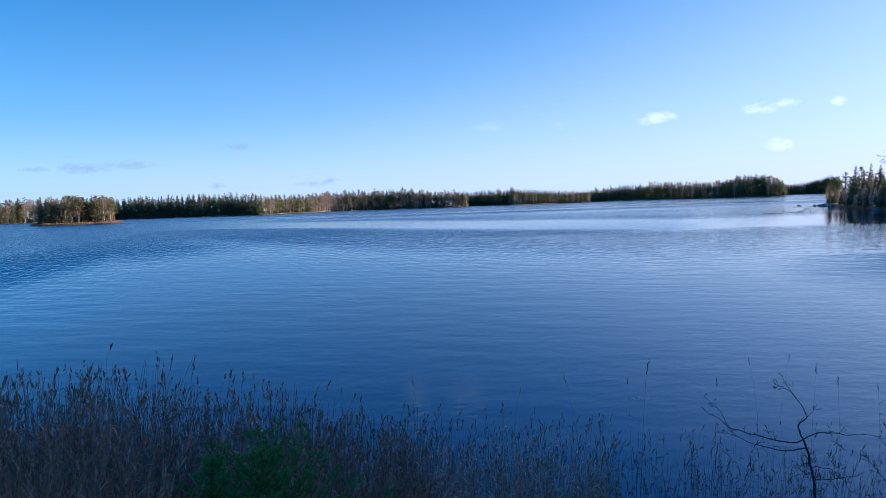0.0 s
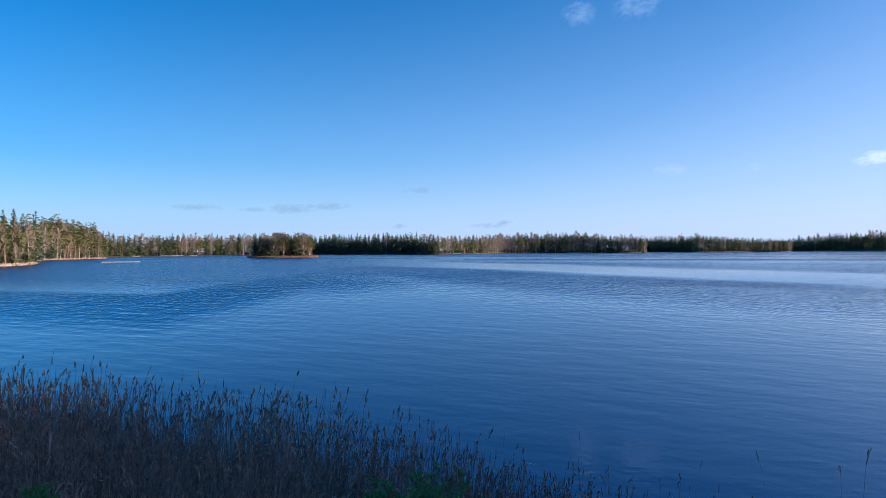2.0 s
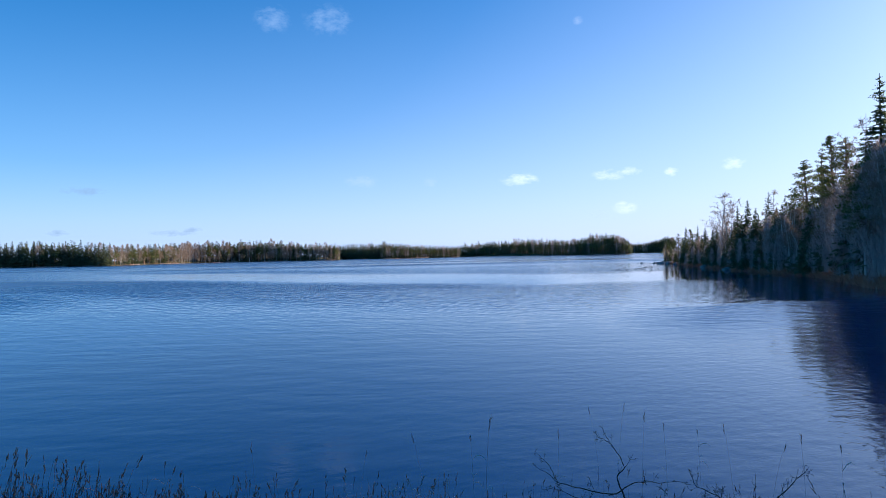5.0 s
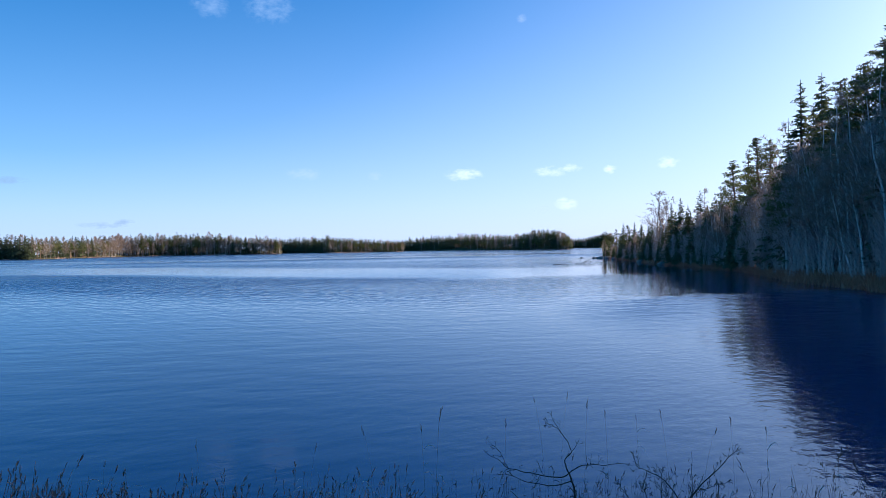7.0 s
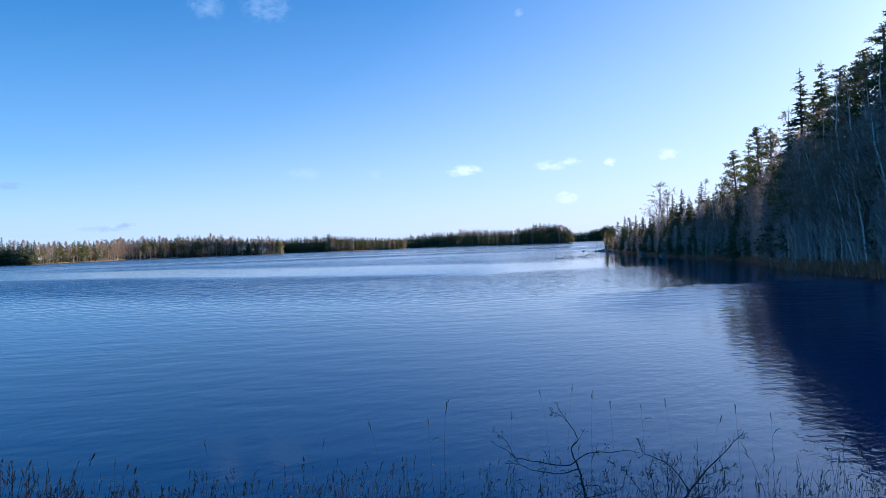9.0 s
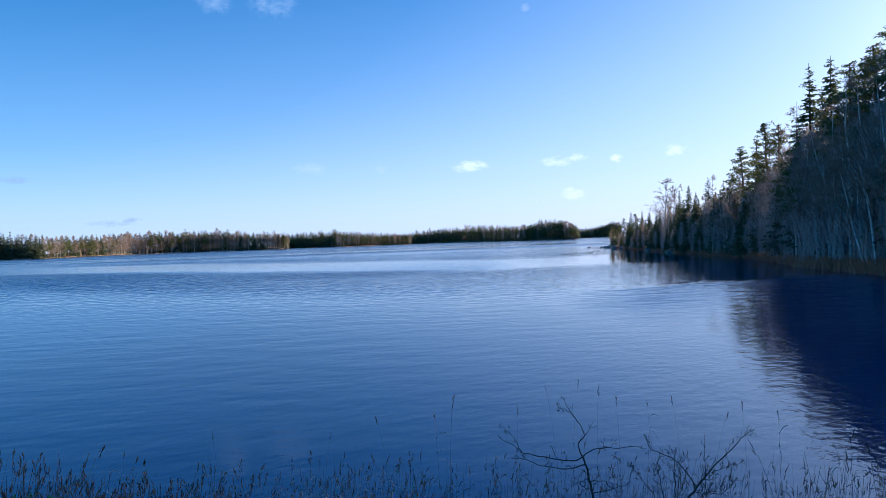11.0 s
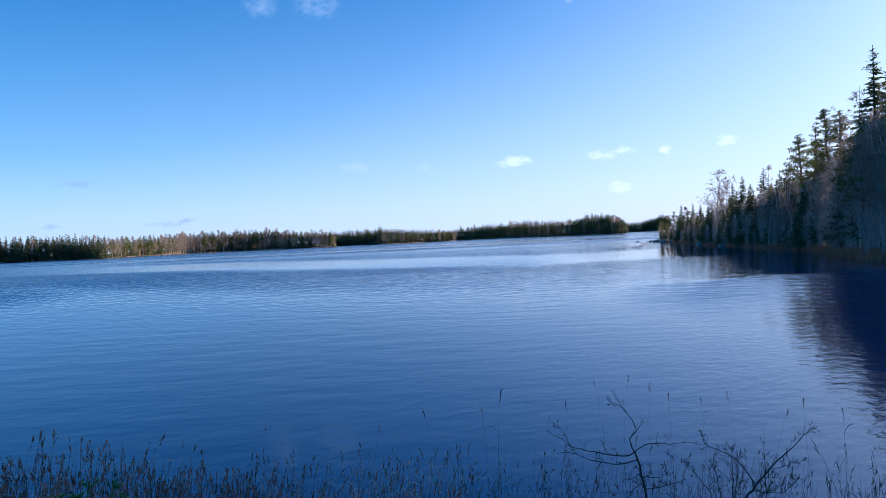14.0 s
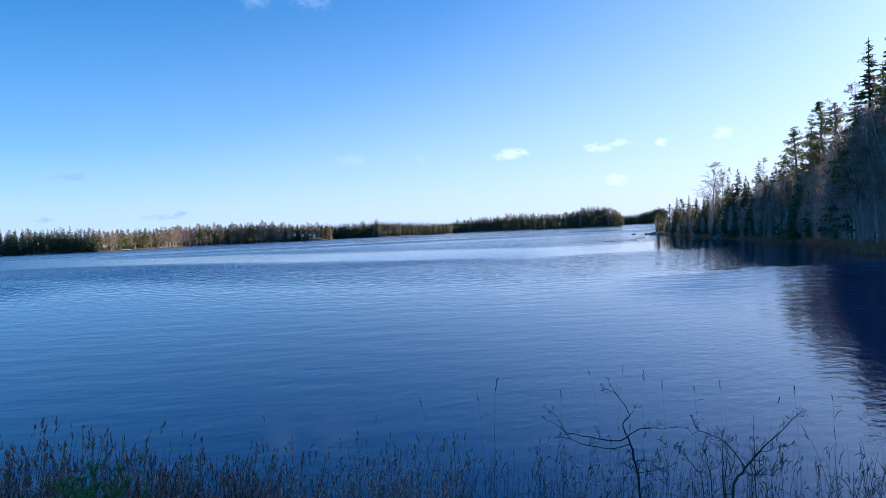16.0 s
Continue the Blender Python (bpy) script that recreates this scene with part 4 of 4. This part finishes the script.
# ---------- the near bank: reeds, bushes and young spruces ----------
def reed_arrays(rng, base, H, heads=0.72, stout=1.0, leafy=5):
    """Stems, leaves and plumes of many reeds. base (m, 3), H (m)."""
    m = len(base)
    stem, leaf, head = Geo(), Geo(), Geo()
    lean = rng.normal(scale=0.085, size=(m, 2)) + np.array([0.04, -0.02])
    t = np.linspace(0, 1, 5)
    bend = (0.25 * t + 0.75 * t ** 2.2)[None, :, None] * lean[:, None] * H[:, None, None]
    P = np.concatenate([base[:, None, :2] + bend, base[:, None, 2:] + (H[:, None] * t)[:, :, None]], -1)
    stem.add(*tubes(P, stout * rng.uniform(0.0028, 0.0046, (m, 1)) * np.linspace(1, 0.5, 5)[None], 3))

    def at(who, f):
        k = np.minimum((f * 4).astype(int), 3)
        w = (f * 4 - k)[:, None]
        return P[who, k] * (1 - w) + P[who, k + 1] * w

    who = np.repeat(np.arange(m), leafy)
    f = rng.uniform(0.2, 0.92, len(who))
    a = at(who, f)
    ang = rng.normal(scale=0.9, size=len(who)) + np.where(rng.uniform(size=len(who)) < 0.6, 0.0, np.pi)
    out = np.stack([np.cos(ang), np.sin(ang), np.zeros(len(who))], -1)
    L = rng.uniform(0.08, 0.27, len(who)) * np.minimum(H[who] / 1.8, 1.15)
    rise, fall = rng.uniform(0.3, 1.2, len(who)), rng.uniform(0.3, 2.0, len(who))
    s = np.linspace(0, 1, 4)
    Q = a[:, None] + out[:, None] * (L[:, None] * s * 0.75)[:, :, None]
    Q[:, :, 2] += L[:, None] * (rise[:, None] * s - fall[:, None] * s ** 2.3)
    side = np.stack([-out[:, 1], out[:, 0], rng.normal(scale=0.7, size=len(who))], -1)
    leaf.add(*blades(Q, rng.uniform(0.003, 0.0072, (len(who), 1)) * np.array([0.7, 1.0, 0.8, 0.06])[None], side))

    top = np.arange(m)[rng.uniform(size=m) < heads]
    if len(top):
        # a plume is a spindle of short ragged sprays that nods to one side
        k = 7
        w2 = np.repeat(top, k)
        g = rng.uniform(0.0, 1.0, len(w2))
        size = rng.uniform(0.09, 0.20, m)[w2]
        dirn = unit(np.concatenate([lean * 2.2 + rng.normal(scale=0.16, size=(m, 2)), np.ones((m, 1))], -1))[w2]
        a = P[w2, 4] + dirn * (size * g * 0.8)[:, None] - np.array([0, 0, 0.05])
        b = a + unit(dirn + rng.normal(scale=0.24, size=dirn.shape) * (1.1 - g)[:, None]) * (size * rng.uniform(0.28, 0.5, len(w2)))[:, None]
        mid = (a + b) / 2 + rng.normal(scale=0.006, size=a.shape)
        head.add(*blades(np.stack([a, mid, b], 1), (0.35 + 0.65 * stout) * np.array([[0.0022, 0.0066, 0.0008]]).repeat(len(a), 0), rng.normal(size=a.shape)))
    return stem, leaf, head


OUTER = [(-66, 12.5), (-53, 9.7), (-49, 9.2), (-43, 8.0), (-36, 7.3), (-27, 6.75), (-19, 6.4), (-9.6, 6.4), (0, 6.9), (9, 7.1), (20, 7.3), (30, 7.8), (53, 7.8), (62, 8)]
TALL = [(-66, 2.2), (-53, 2.12), (-43, 1.98), (-33, 1.98), (-29, 1.97), (-27.4, 1.80), (-21, 1.70), (-14, 1.48), (-5, 1.10), (9, 0.95), (20, 0.88), (30, 0.86), (45, 0.98), (53, 1.25), (62, 1.35)]


def reed_bed(name, label, a0, a1, per_m2, inner, seed, heads=0.72, short=0.45, looks=(REED_STEM, REED_LEAF, REED_HEAD), stout=1.0, leafy=5):
    rng = np.random.default_rng(seed)
    span = math.radians(a1 - a0)
    m = int(span * (100 - inner ** 2) / 2 * per_m2)
    az = rng.uniform(a0, a1, m)
    r = np.sqrt(rng.uniform(inner ** 2, 100, m))
    edge = along(OUTER, az) + rng.normal(scale=0.22, size=m)
    clump = np.array([noise.noise(Vector((a * 0.35, q * 1.3, 0))) for a, q in zip(az, r)])
    clear = ((az > -31) & (az < -11) & (r < 4.75)) | ((az > -60) & (az < -45) & (r < 4.9))
    keep = (r < edge) & ~clear & (rng.uniform(size=m) < 0.8 + 0.5 * clump)
    az, r = az[keep], r[keep]
    z = land(az, r)
    edge = along(OUTER, az)
    reach = along(TALL, az) * rng.normal(0.97, 0.055, len(az)) * np.where(rng.uniform(size=len(az)) < short, rng.uniform(0.55, 0.95, len(az)), 1.0) * (1 - 0.10 * np.clip((edge - r) / 2.5, 0, 1))
    H = reach - np.minimum(np.maximum(z, -0.6), 0.9) * 0.6
    base = polar(az, r, np.maximum(z, -0.6) - 0.02)
    H = np.maximum(H - np.minimum(z, 0) * 0.4, 0.5)
    bed = new(name)
    tagged(bed, label, "reeds", kind="stuff")
    s, l, h = reed_arrays(rng, base, H, heads, stout, leafy)
    for pname, geo, mat in (("stems", s, looks[0]), ("leaves", l, looks[1]), ("plumes", h, looks[2])):
        tagged(part(pname, geo, mat, bed), kind="stuff")


reed_bed("reed_bed", "dense brown winter reeds with feathery plumes", -66, -4, 620, 3.4, 81, 0.6, 0.5, leafy=4)
reed_bed("reed_bed", "thinner tan reeds with curled dry leaves", -4, 14, 300, 3.6, 82, 0.5, 0.7, stout=0.7)
reed_bed("reed_bed", "sparse thin reeds standing in dark water", 14, 62, 110, 3.8, 83, 0.3, 0.8, (REED_DARK, REED_DARK, REED_HEAD), 0.5, 3)

reed_bed("reed_bed", "leafy reeds bending over the water", 45, 62, 34, 5.2, 84, 0.3, 0.45, (REED_DARK, REED_LEAF, REED_HEAD))


def single_reed(seed, H, label):
    rng = np.random.default_rng(seed)
    s, l, h = reed_arrays(rng, np.array([[0.0, 0, 0]]), np.array([H]), 1.0, 0.55, 3)
    ob = new("reed")
    stem = part("stem", s, REED_STEM, ob)
    verts = np.concatenate(l.v)
    face = np.array([(0, 1, 3, 2), (2, 3, 5, 4), (4, 5, 7, 6)])
    for i in range(len(verts) // 8):
        part("leaf", Geo().add(verts[i * 8:i * 8 + 8], face), REED_LEAF, stem)
    if h.n:
        part("plume", h, REED_HEAD, stem, "dark feathery plume")
    return tagged(ob, label, "reed", "lone reeds in the open water")


rs = np.random.default_rng(91)
LONE = Grove([single_reed(s, 1.7, "lone dry reed standing in open water") for s in (4, 9, 12, 17)])
for az, r, top in ((17.3, 7.0, 1.58), (16.6, 6.95, 1.5), (29.3, 10.5, 0.95), (27.9, 10.2, 0.9), (33.8, 9.4, 1.0), (36.5, 9.8, 0.9), (39.2, 9.6, 1.0),
                   (41.5, 9.3, 0.9), (24.0, 8.6, 1.0), (-12.0, 8.1, 1.1), (-4.0, 8.4, 1.0), (5.0, 8.2, 0.95), (-21, 8.0, 1.2), (-33, 9.0, 1.3),
                   (-30, 9.4, 1.1), (-38, 10.0, 1.3), (44.5, 8.8, 1.2), (47, 8.4, 1.3), (31.5, 8.6, 1.3), (12.0, 8.0, 1.1)):
    z = max(float(land(np.array([az]), np.array([r]))[0]), -0.7)
    LONE.plant(polar(az, r, z), (top - z) / 1.7, rs.uniform(0, 6.28))


def bank_grass():
    """Short withered grass on the bank."""
    rng = np.random.default_rng(95)
    m = 9000
    az = rng.uniform(-180, 180, m)
    r = np.sqrt(rng.uniform(0.6, 45, m))
    a = polar(az, r, land(az, r) - 0.02)
    a = a[a[:, 2] > 0.05]
    m = len(a)
    bend = rng.normal(scale=0.10, size=(m, 2))
    tall = rng.uniform(0.08, 0.26, m)
    s = np.linspace(0, 1, 4)
    P = np.repeat(a[:, None], 4, 1)
    P[:, :, :2] += bend[:, None] * (s ** 1.7)[None, :, None]
    P[:, :, 2] += tall[:, None] * (s - 0.25 * s ** 3)
    g = Geo().add(*blades(P, np.full((m, 1), 0.004) * np.array([1, 0.9, 0.6, 0.08])[None], rng.normal(size=(m, 3)) * np.array([1, 1, 0.2])))
    tagged(part("grass", g, REED_LEAF), "short withered grass on the bank", "grass", kind="stuff")


bank_grass()


def young_spruce(seed, height, wide, label):
    """A young spruce: whorls of boughs, each with side shoots in its plane, every shoot set with needles."""
    rng = np.random.default_rng(seed)
    top = new("young_spruce")
    trunk, wood, needles = Geo(), Geo(), Geo()
    zt = np.linspace(0, height, 8)
    trunk.add(*tubes(np.stack([0.01 * np.sin(zt * 3), 0.01 * np.cos(zt * 2), zt], -1)[None], np.linspace(0.028, 0.004, 8)[None], 6))
    whorl = np.repeat(np.linspace(0.12, 0.95, 10), 7)
    n = len(whorl)
    z = height * (whorl + rng.normal(scale=0.012, size=n))
    az = np.arange(n) * 2.4 + rng.uniform(-0.3, 0.3, n)
    L = wide * np.clip(1 - z / height, 0.02, 1) ** 0.7 * rng.uniform(0.75, 1.08, n) + 0.07
    rise = np.interp(z / height, [0, 0.5, 0.8, 1], [0.2, 0.6, 1.1, 1.9])
    out = np.stack([np.cos(az), np.sin(az), rise], -1)
    out = unit(out)
    foot = np.stack([0 * z, 0 * z, z], -1)
    t = np.linspace(0, 1, 7)
    P = foot[:, None] + out[:, None] * (L[:, None] * t)[:, :, None]
    P[:, :, 2] += 0.16 * L[:, None] * (t ** 2 - 0.9 * np.sin(t * 3.14) * 0.5)
    flat = np.stack([-np.sin(az), np.cos(az), 0 * az], -1)
    shoots = [(P, 0.005)]
    per = 3
    who = np.repeat(np.arange(n), per * 2)
    f = np.tile(np.repeat(np.linspace(0.22, 0.95, per), 2), n) + rng.normal(scale=0.02, size=len(who))
    sgn = np.tile([-1.0, 1.0], n * per)
    k = np.clip((f * 6).astype(int), 0, 5)
    a = P[who, k] + (P[who, k + 1] - P[who, k]) * (f * 6 - k)[:, None]
    d = unit(out[who] * 0.75 + flat[who] * sgn[:, None] * 0.72 + rng.normal(scale=0.12, size=(len(who), 3)) + np.array([0, 0, 0.12]))
    ln = L[who] * (1.08 - f) * rng.uniform(0.38, 0.62, len(who)) + 0.025
    Q = a[:, None] + d[:, None] * (ln[:, None] * np.linspace(0, 1, 4))[:, :, None]
    shoots.append((Q, 0.0026))
    line = np.stack([0 * zt, 0 * zt, zt], -1)[None, -3:]
    shoots.append((line, 0.004))
    for S, rad in shoots:
        m, c, _ = S.shape
        wood.add(*tubes(S, np.full((m, c), rad) * np.linspace(1, 0.4, c)[None], 3))
        length = np.linalg.norm(S[:, -1] - S[:, 0], axis=-1)
        count = np.maximum((length / 0.0024).astype(int), 26)
        w = np.repeat(np.arange(m), count)
        f = rng.uniform(0.05, 1.0, len(w)) * (c - 1)
        k = np.minimum(f.astype(int), c - 2)
        a = S[w, k] + (S[w, k + 1] - S[w, k]) * (f - k)[:, None]
        along_ = unit(S[w, k + 1] - S[w, k])
        g = unit(np.cross(along_, rng.normal(size=a.shape))) + along_ * 0.8 + np.array([0, 0, 0.15])
        b = a + unit(g) * rng.uniform(0.020, 0.032, (len(w), 1))
        needles.add(*slivers(a, b, np.full(len(w), 0.0040), rng))
    part("trunk", trunk, BARK_SPRUCE, top)
    tagged(part("branchwork", wood, BARK_SPRUCE, top), kind="stuff")
    tagged(part("foliage", needles, SAPLING, top, "deep green needles"), kind="stuff")
    return tagged(top, label, "young tree")


def ground_at(az, r):
    return float(land(np.array([az]), np.array([r]))[0])


ob = young_spruce(101, 1.60, 1.36, "bushy green young spruce among the reeds")
ob.location = polar(-20.2, 4.0, ground_at(-20.2, 4.0) - 0.05)
ob = young_spruce(102, 1.62, 0.42, "small dark young spruce with a long leader")
ob.location = polar(-25.0, 4.1, ground_at(-25.0, 4.1) - 0.05)
ob = young_spruce(103, 1.22, 0.42, "shaded young spruce on the bank")
ob.location = polar(-52.3, 4.3, ground_at(-52.3, 4.3) - 0.05)


def bare_bush(name, label, limbs, seed, twigs=4):
    """A leafless waterside bush from its main limbs, each a row of (bearing, distance, height, radius)."""
    rng = np.random.default_rng(seed)
    top = new(name)
    tagged(top, label, "bush")
    fine = Geo()
    for limb in limbs:
        a = np.array(limb, float)
        a[:, 3] *= 0.8
        p = polar(a[:, 0], a[:, 1], a[:, 2])
        t = np.linspace(0, len(p) - 1, 24)
        q = np.stack([np.interp(t, np.arange(len(p)), p[:, k]) for k in range(3)], -1)
        q[1:-1] += rng.normal(scale=0.006, size=(22, 3))
        q[1:-1] = (q[:-2] + 2 * q[1:-1] + q[2:]) / 4
        rad = np.interp(t, np.arange(len(p)), a[:, 3])
        part("limb", Geo().add(*tubes(q[None], rad[None], 6)), BARK_ALDER, top, smooth=True)
        k = rng.integers(6, 23, twigs * 2)
        d = unit(q[k] - q[k - 1]) + rng.normal(scale=0.55, size=(len(k), 3)) + np.array([0, 0, 0.15])
        for P, rr in branching(rng, q[k], d, np.minimum(rng.uniform(0.04, 0.14, len(k)), rad[k] * 32), rad[k] * 0.5, 3, 2, 0.8, 0.03, 6, 0.16):
            fine.add(*tubes(P, np.maximum(rr, 0.0011), 4))
    tagged(part("crown", fine, BARK_ALDER, top), kind="stuff")
    return top


bare_bush("alder_bush", "leafless dark alder bush leaning over the water", [
    [(31.92, 5, 0, 0.012), (31.42, 5, 1.381, 0.012), (31.29, 5, 1.445, 0.0114), (31.13, 5, 1.518, 0.0108), (30.91, 5, 1.599, 0.0102), (30.79, 5, 1.677, 0.0096), (30.47, 5, 1.745, 0.009)],
    [(30.47, 5, 1.745, 0.008), (30.2, 5.01, 1.809, 0.0073), (30.06, 5.02, 1.837, 0.0066), (30.69, 5.03, 1.898, 0.0058), (30.66, 5.04, 1.931, 0.0051), (30.33, 5.06, 1.996, 0.0044), (29.95, 5.07, 2.038, 0.0037), (29.51, 5.08, 2.081, 0.0029), (29.08, 5.09, 2.142, 0.0022), (28.91, 5.1, 2.224, 0.0015)],
    [(29.51, 5.08, 2.08, 0.0035), (28.86, 5.12, 2.106, 0.0024), (28.25, 5.15, 2.113, 0.0012)],
    [(30.47, 5, 1.745, 0.0075), (29.9, 5.03, 1.703, 0.0069), (28.78, 5.06, 1.676, 0.0063), (27.75, 5.09, 1.679, 0.0057), (26.72, 5.12, 1.688, 0.0051), (25.67, 5.15, 1.683, 0.0045), (24.73, 5.18, 1.689, 0.0039), (24.11, 5.21, 1.732, 0.0033), (23.59, 5.24, 1.755, 0.0027), (22.8, 5.27, 1.779, 0.0021), (22.44, 5.3, 1.809, 0.0015)],
    [(24.73, 5.2, 1.682, 0.004), (24.14, 5.25, 1.778, 0.0031), (23.37, 5.3, 1.851, 0.0021), (22.59, 5.35, 1.895, 0.0012)],
    [(30.7, 5, 1.681, 0.0065), (29.77, 4.98, 1.651, 0.0058), (28.24, 4.96, 1.656, 0.0051), (27.21, 4.94, 1.664, 0.0044), (26.18, 4.91, 1.7, 0.0036), (25.15, 4.89, 1.747, 0.0029), (24.36, 4.87, 1.767, 0.0022), (23.29, 4.85, 1.763, 0.0015)],
    [(30.47, 5, 1.745, 0.006), (31.09, 5.03, 1.783, 0.0053), (32.1, 5.07, 1.801, 0.0045), (33.07, 5.1, 1.787, 0.0037), (34.28, 5.13, 1.789, 0.003), (35.48, 5.17, 1.797, 0.0022), (35.8, 5.2, 1.783, 0.0015)],
    [(31.05, 5, 1.573, 0.005), (30.49, 4.97, 1.563, 0.0038), (30.13, 4.93, 1.547, 0.0027), (29.62, 4.9, 1.562, 0.0015)],
    [(30.13, 4.93, 1.548, 0.004), (30.71, 4.94, 1.502, 0.003), (31.45, 4.95, 1.486, 0.002)],
    [(31.34, 5, 1.445, 0.005), (32.19, 5.03, 1.451, 0.0041), (33.43, 5.05, 1.48, 0.0033), (34.16, 5.07, 1.499, 0.0024), (34.89, 5.1, 1.52, 0.0015)],
    [(31.13, 5, 1.536, 0.005), (31.74, 4.96, 1.571, 0.0044), (32.48, 4.92, 1.583, 0.0038), (32.81, 4.88, 1.557, 0.0032), (33.43, 4.84, 1.548, 0.0026), (33.89, 4.8, 1.49, 0.002)]], 111, 3)
bare_bush("alder_bush", "leafless forked bush with long rising shoots", [
    [(39.65, 4.8, 0, 0.012), (39.15, 4.8, 1.546, 0.012), (40.14, 4.86, 1.582, 0.0108), (40.5, 4.91, 1.607, 0.0097), (41.13, 4.97, 1.658, 0.0085), (41.49, 5.02, 1.706, 0.0073), (42.15, 5.08, 1.759, 0.0062), (43.01, 5.13, 1.829, 0.005), (44.07, 5.19, 1.919, 0.0038), (44.69, 5.24, 1.975, 0.0027), (45.02, 5.3, 2.006, 0.0015)],
    [(40.5, 4.86, 1.627, 0.0065), (39.96, 4.89, 1.693, 0.0059), (39.24, 4.92, 1.759, 0.0052), (38.68, 4.95, 1.794, 0.0046), (38.01, 4.98, 1.812, 0.004), (37.19, 5.01, 1.815, 0.0034), (36.65, 5.04, 1.831, 0.0028), (36.35, 5.07, 1.891, 0.0021), (36.22, 5.1, 1.912, 0.0015)],
    [(39.16, 4.75, 0, 0.006), (38.66, 4.75, 1.56, 0.006), (38.71, 4.77, 1.684, 0.0045), (38.71, 4.78, 1.803, 0.003), (38.81, 4.8, 1.945, 0.0015)],
    [(39.28, 4.9, 0, 0.005), (38.78, 4.9, 1.499, 0.005), (38.97, 4.92, 1.628, 0.0038), (39.14, 4.93, 1.732, 0.0027), (39.14, 4.95, 1.834, 0.0015)],
    [(41.7, 5, 0, 0.005), (41.2, 5, 1.491, 0.005), (41.27, 5.01, 1.578, 0.004), (41.22, 5.03, 1.658, 0.0031), (41.19, 5.04, 1.826, 0.0022), (41.21, 5.05, 1.995, 0.0012)],
    [(37.55, 4.9, 0, 0.0045), (37.05, 4.9, 1.477, 0.0045), (36.08, 4.93, 1.589, 0.0034), (35.18, 4.97, 1.679, 0.0023), (34.86, 5, 1.708, 0.0012)],
    [(40.36, 4.85, 1.604, 0.005), (41.01, 4.84, 1.593, 0.0041), (42.29, 4.82, 1.616, 0.0033), (43.35, 4.81, 1.694, 0.0024), (43.79, 4.8, 1.777, 0.0015)],
    [(41.49, 4.95, 1.733, 0.004), (42.26, 5, 1.733, 0.0031), (42.98, 5.05, 1.75, 0.0021), (44.22, 5.1, 1.779, 0.0012)],
    [(38.16, 4.7, 0, 0.0045), (37.66, 4.7, 1.569, 0.0045), (37.49, 4.73, 1.704, 0.0034), (37.16, 4.77, 1.794, 0.0023), (37.38, 4.8, 1.869, 0.0012)]], 112, 9)

# ---------- clouds, far off ----------
def cloud(az, el, wide, high, material, label, seed, tilt=0.0):
    """A puff of cloud 4 km away: a bulging sheet with a torn edge. wide, high in degrees."""
    rng = np.random.default_rng(seed)
    D = 4200.0
    n = 24
    u, v = np.meshgrid(np.linspace(-1, 1, n), np.linspace(-1, 1, n))
    W, Hh = D * math.radians(wide) / 2, D * math.radians(high) / 2
    y = 0.4 * Hh * (u * u + v * v) + 0.1 * Hh * np.array([[noise.noise(Vector((a * 3 + seed, b * 3, 0))) for a, b in zip(ra, rb)] for ra, rb in zip(u, v)])
    vert = np.stack([u * W, y, v * Hh], -1).reshape(-1, 3)
    idx = np.arange(n * n).reshape(n, n)
    q = np.stack([idx[:-1, :-1], idx[:-1, 1:], idx[1:, 1:], idx[1:, :-1]], -1).reshape(-1, 4)
    ob = part("cloud", Geo().add(vert, q), material, smooth=True)
    c = polar(az, D * math.cos(radians(el)), EYE + D * math.sin(radians(el)))
    ob.matrix_basis = Matrix.Translation(c) @ Euler((radians(el), 0, -radians(az))).to_matrix().to_4x4() @ pose(0, 0, 0, 0, tilt, 0)
    tagged(ob, label, "cloud", "clouds", "structure")


WHITE, THIN, GREY = "small bright white fair-weather cloud", "thin faint wisp of white cloud", "small flat grey-lilac cloud near the horizon"
for i, (az, el, w, h, k) in enumerate((
        (20.1, 7.1, 4.4, 1.7, 0), (28.5, 7.2, 3.8, 1.4, 0), (30.4, 7.45, 2.4, 1.0, 0), (33.9, 7.2, 1.5, 1.1, 0), (29.8, 4.1, 2.6, 1.6, 0),
        (27.6, 3.6, 2.4, 1.1, 1), (39.0, 7.5, 2.4, 1.4, 0), (1.9, 21.65, 5.4, 3.4, 3), (-3.3, 21.5, 3.9, 2.9, 3), (25.9, 21.1, 1.2, 0.9, 1),
        (11.4, 7.1, 2.0, 1.2, 1), (4.8, 7.2, 4.0, 1.6, 1), (-30.9, 4.0, 6.6, 1.7, 2), (-27.4, 4.3, 5.6, 1.3, 2), (-39.2, 4.0, 6.2, 1.0, 2),
        (-20.7, 2.4, 2.0, 0.9, 2), (-12.1, 2.4, 4.6, 1.0, 2), (-19.0, 5.9, 4.4, 1.1, 2), (-34.5, 3.9, 3.0, 0.8, 2), (-10.6, 2.7, 2.4, 0.8, 2))):
    cloud(az, el, w, h * (0.75 if k == 2 else 1.0), (CLOUD_WHITE, CLOUD_THIN, CLOUD_GREY, CLOUD_HALF)[k], (WHITE, THIN, GREY, WHITE)[k], 200 + i)
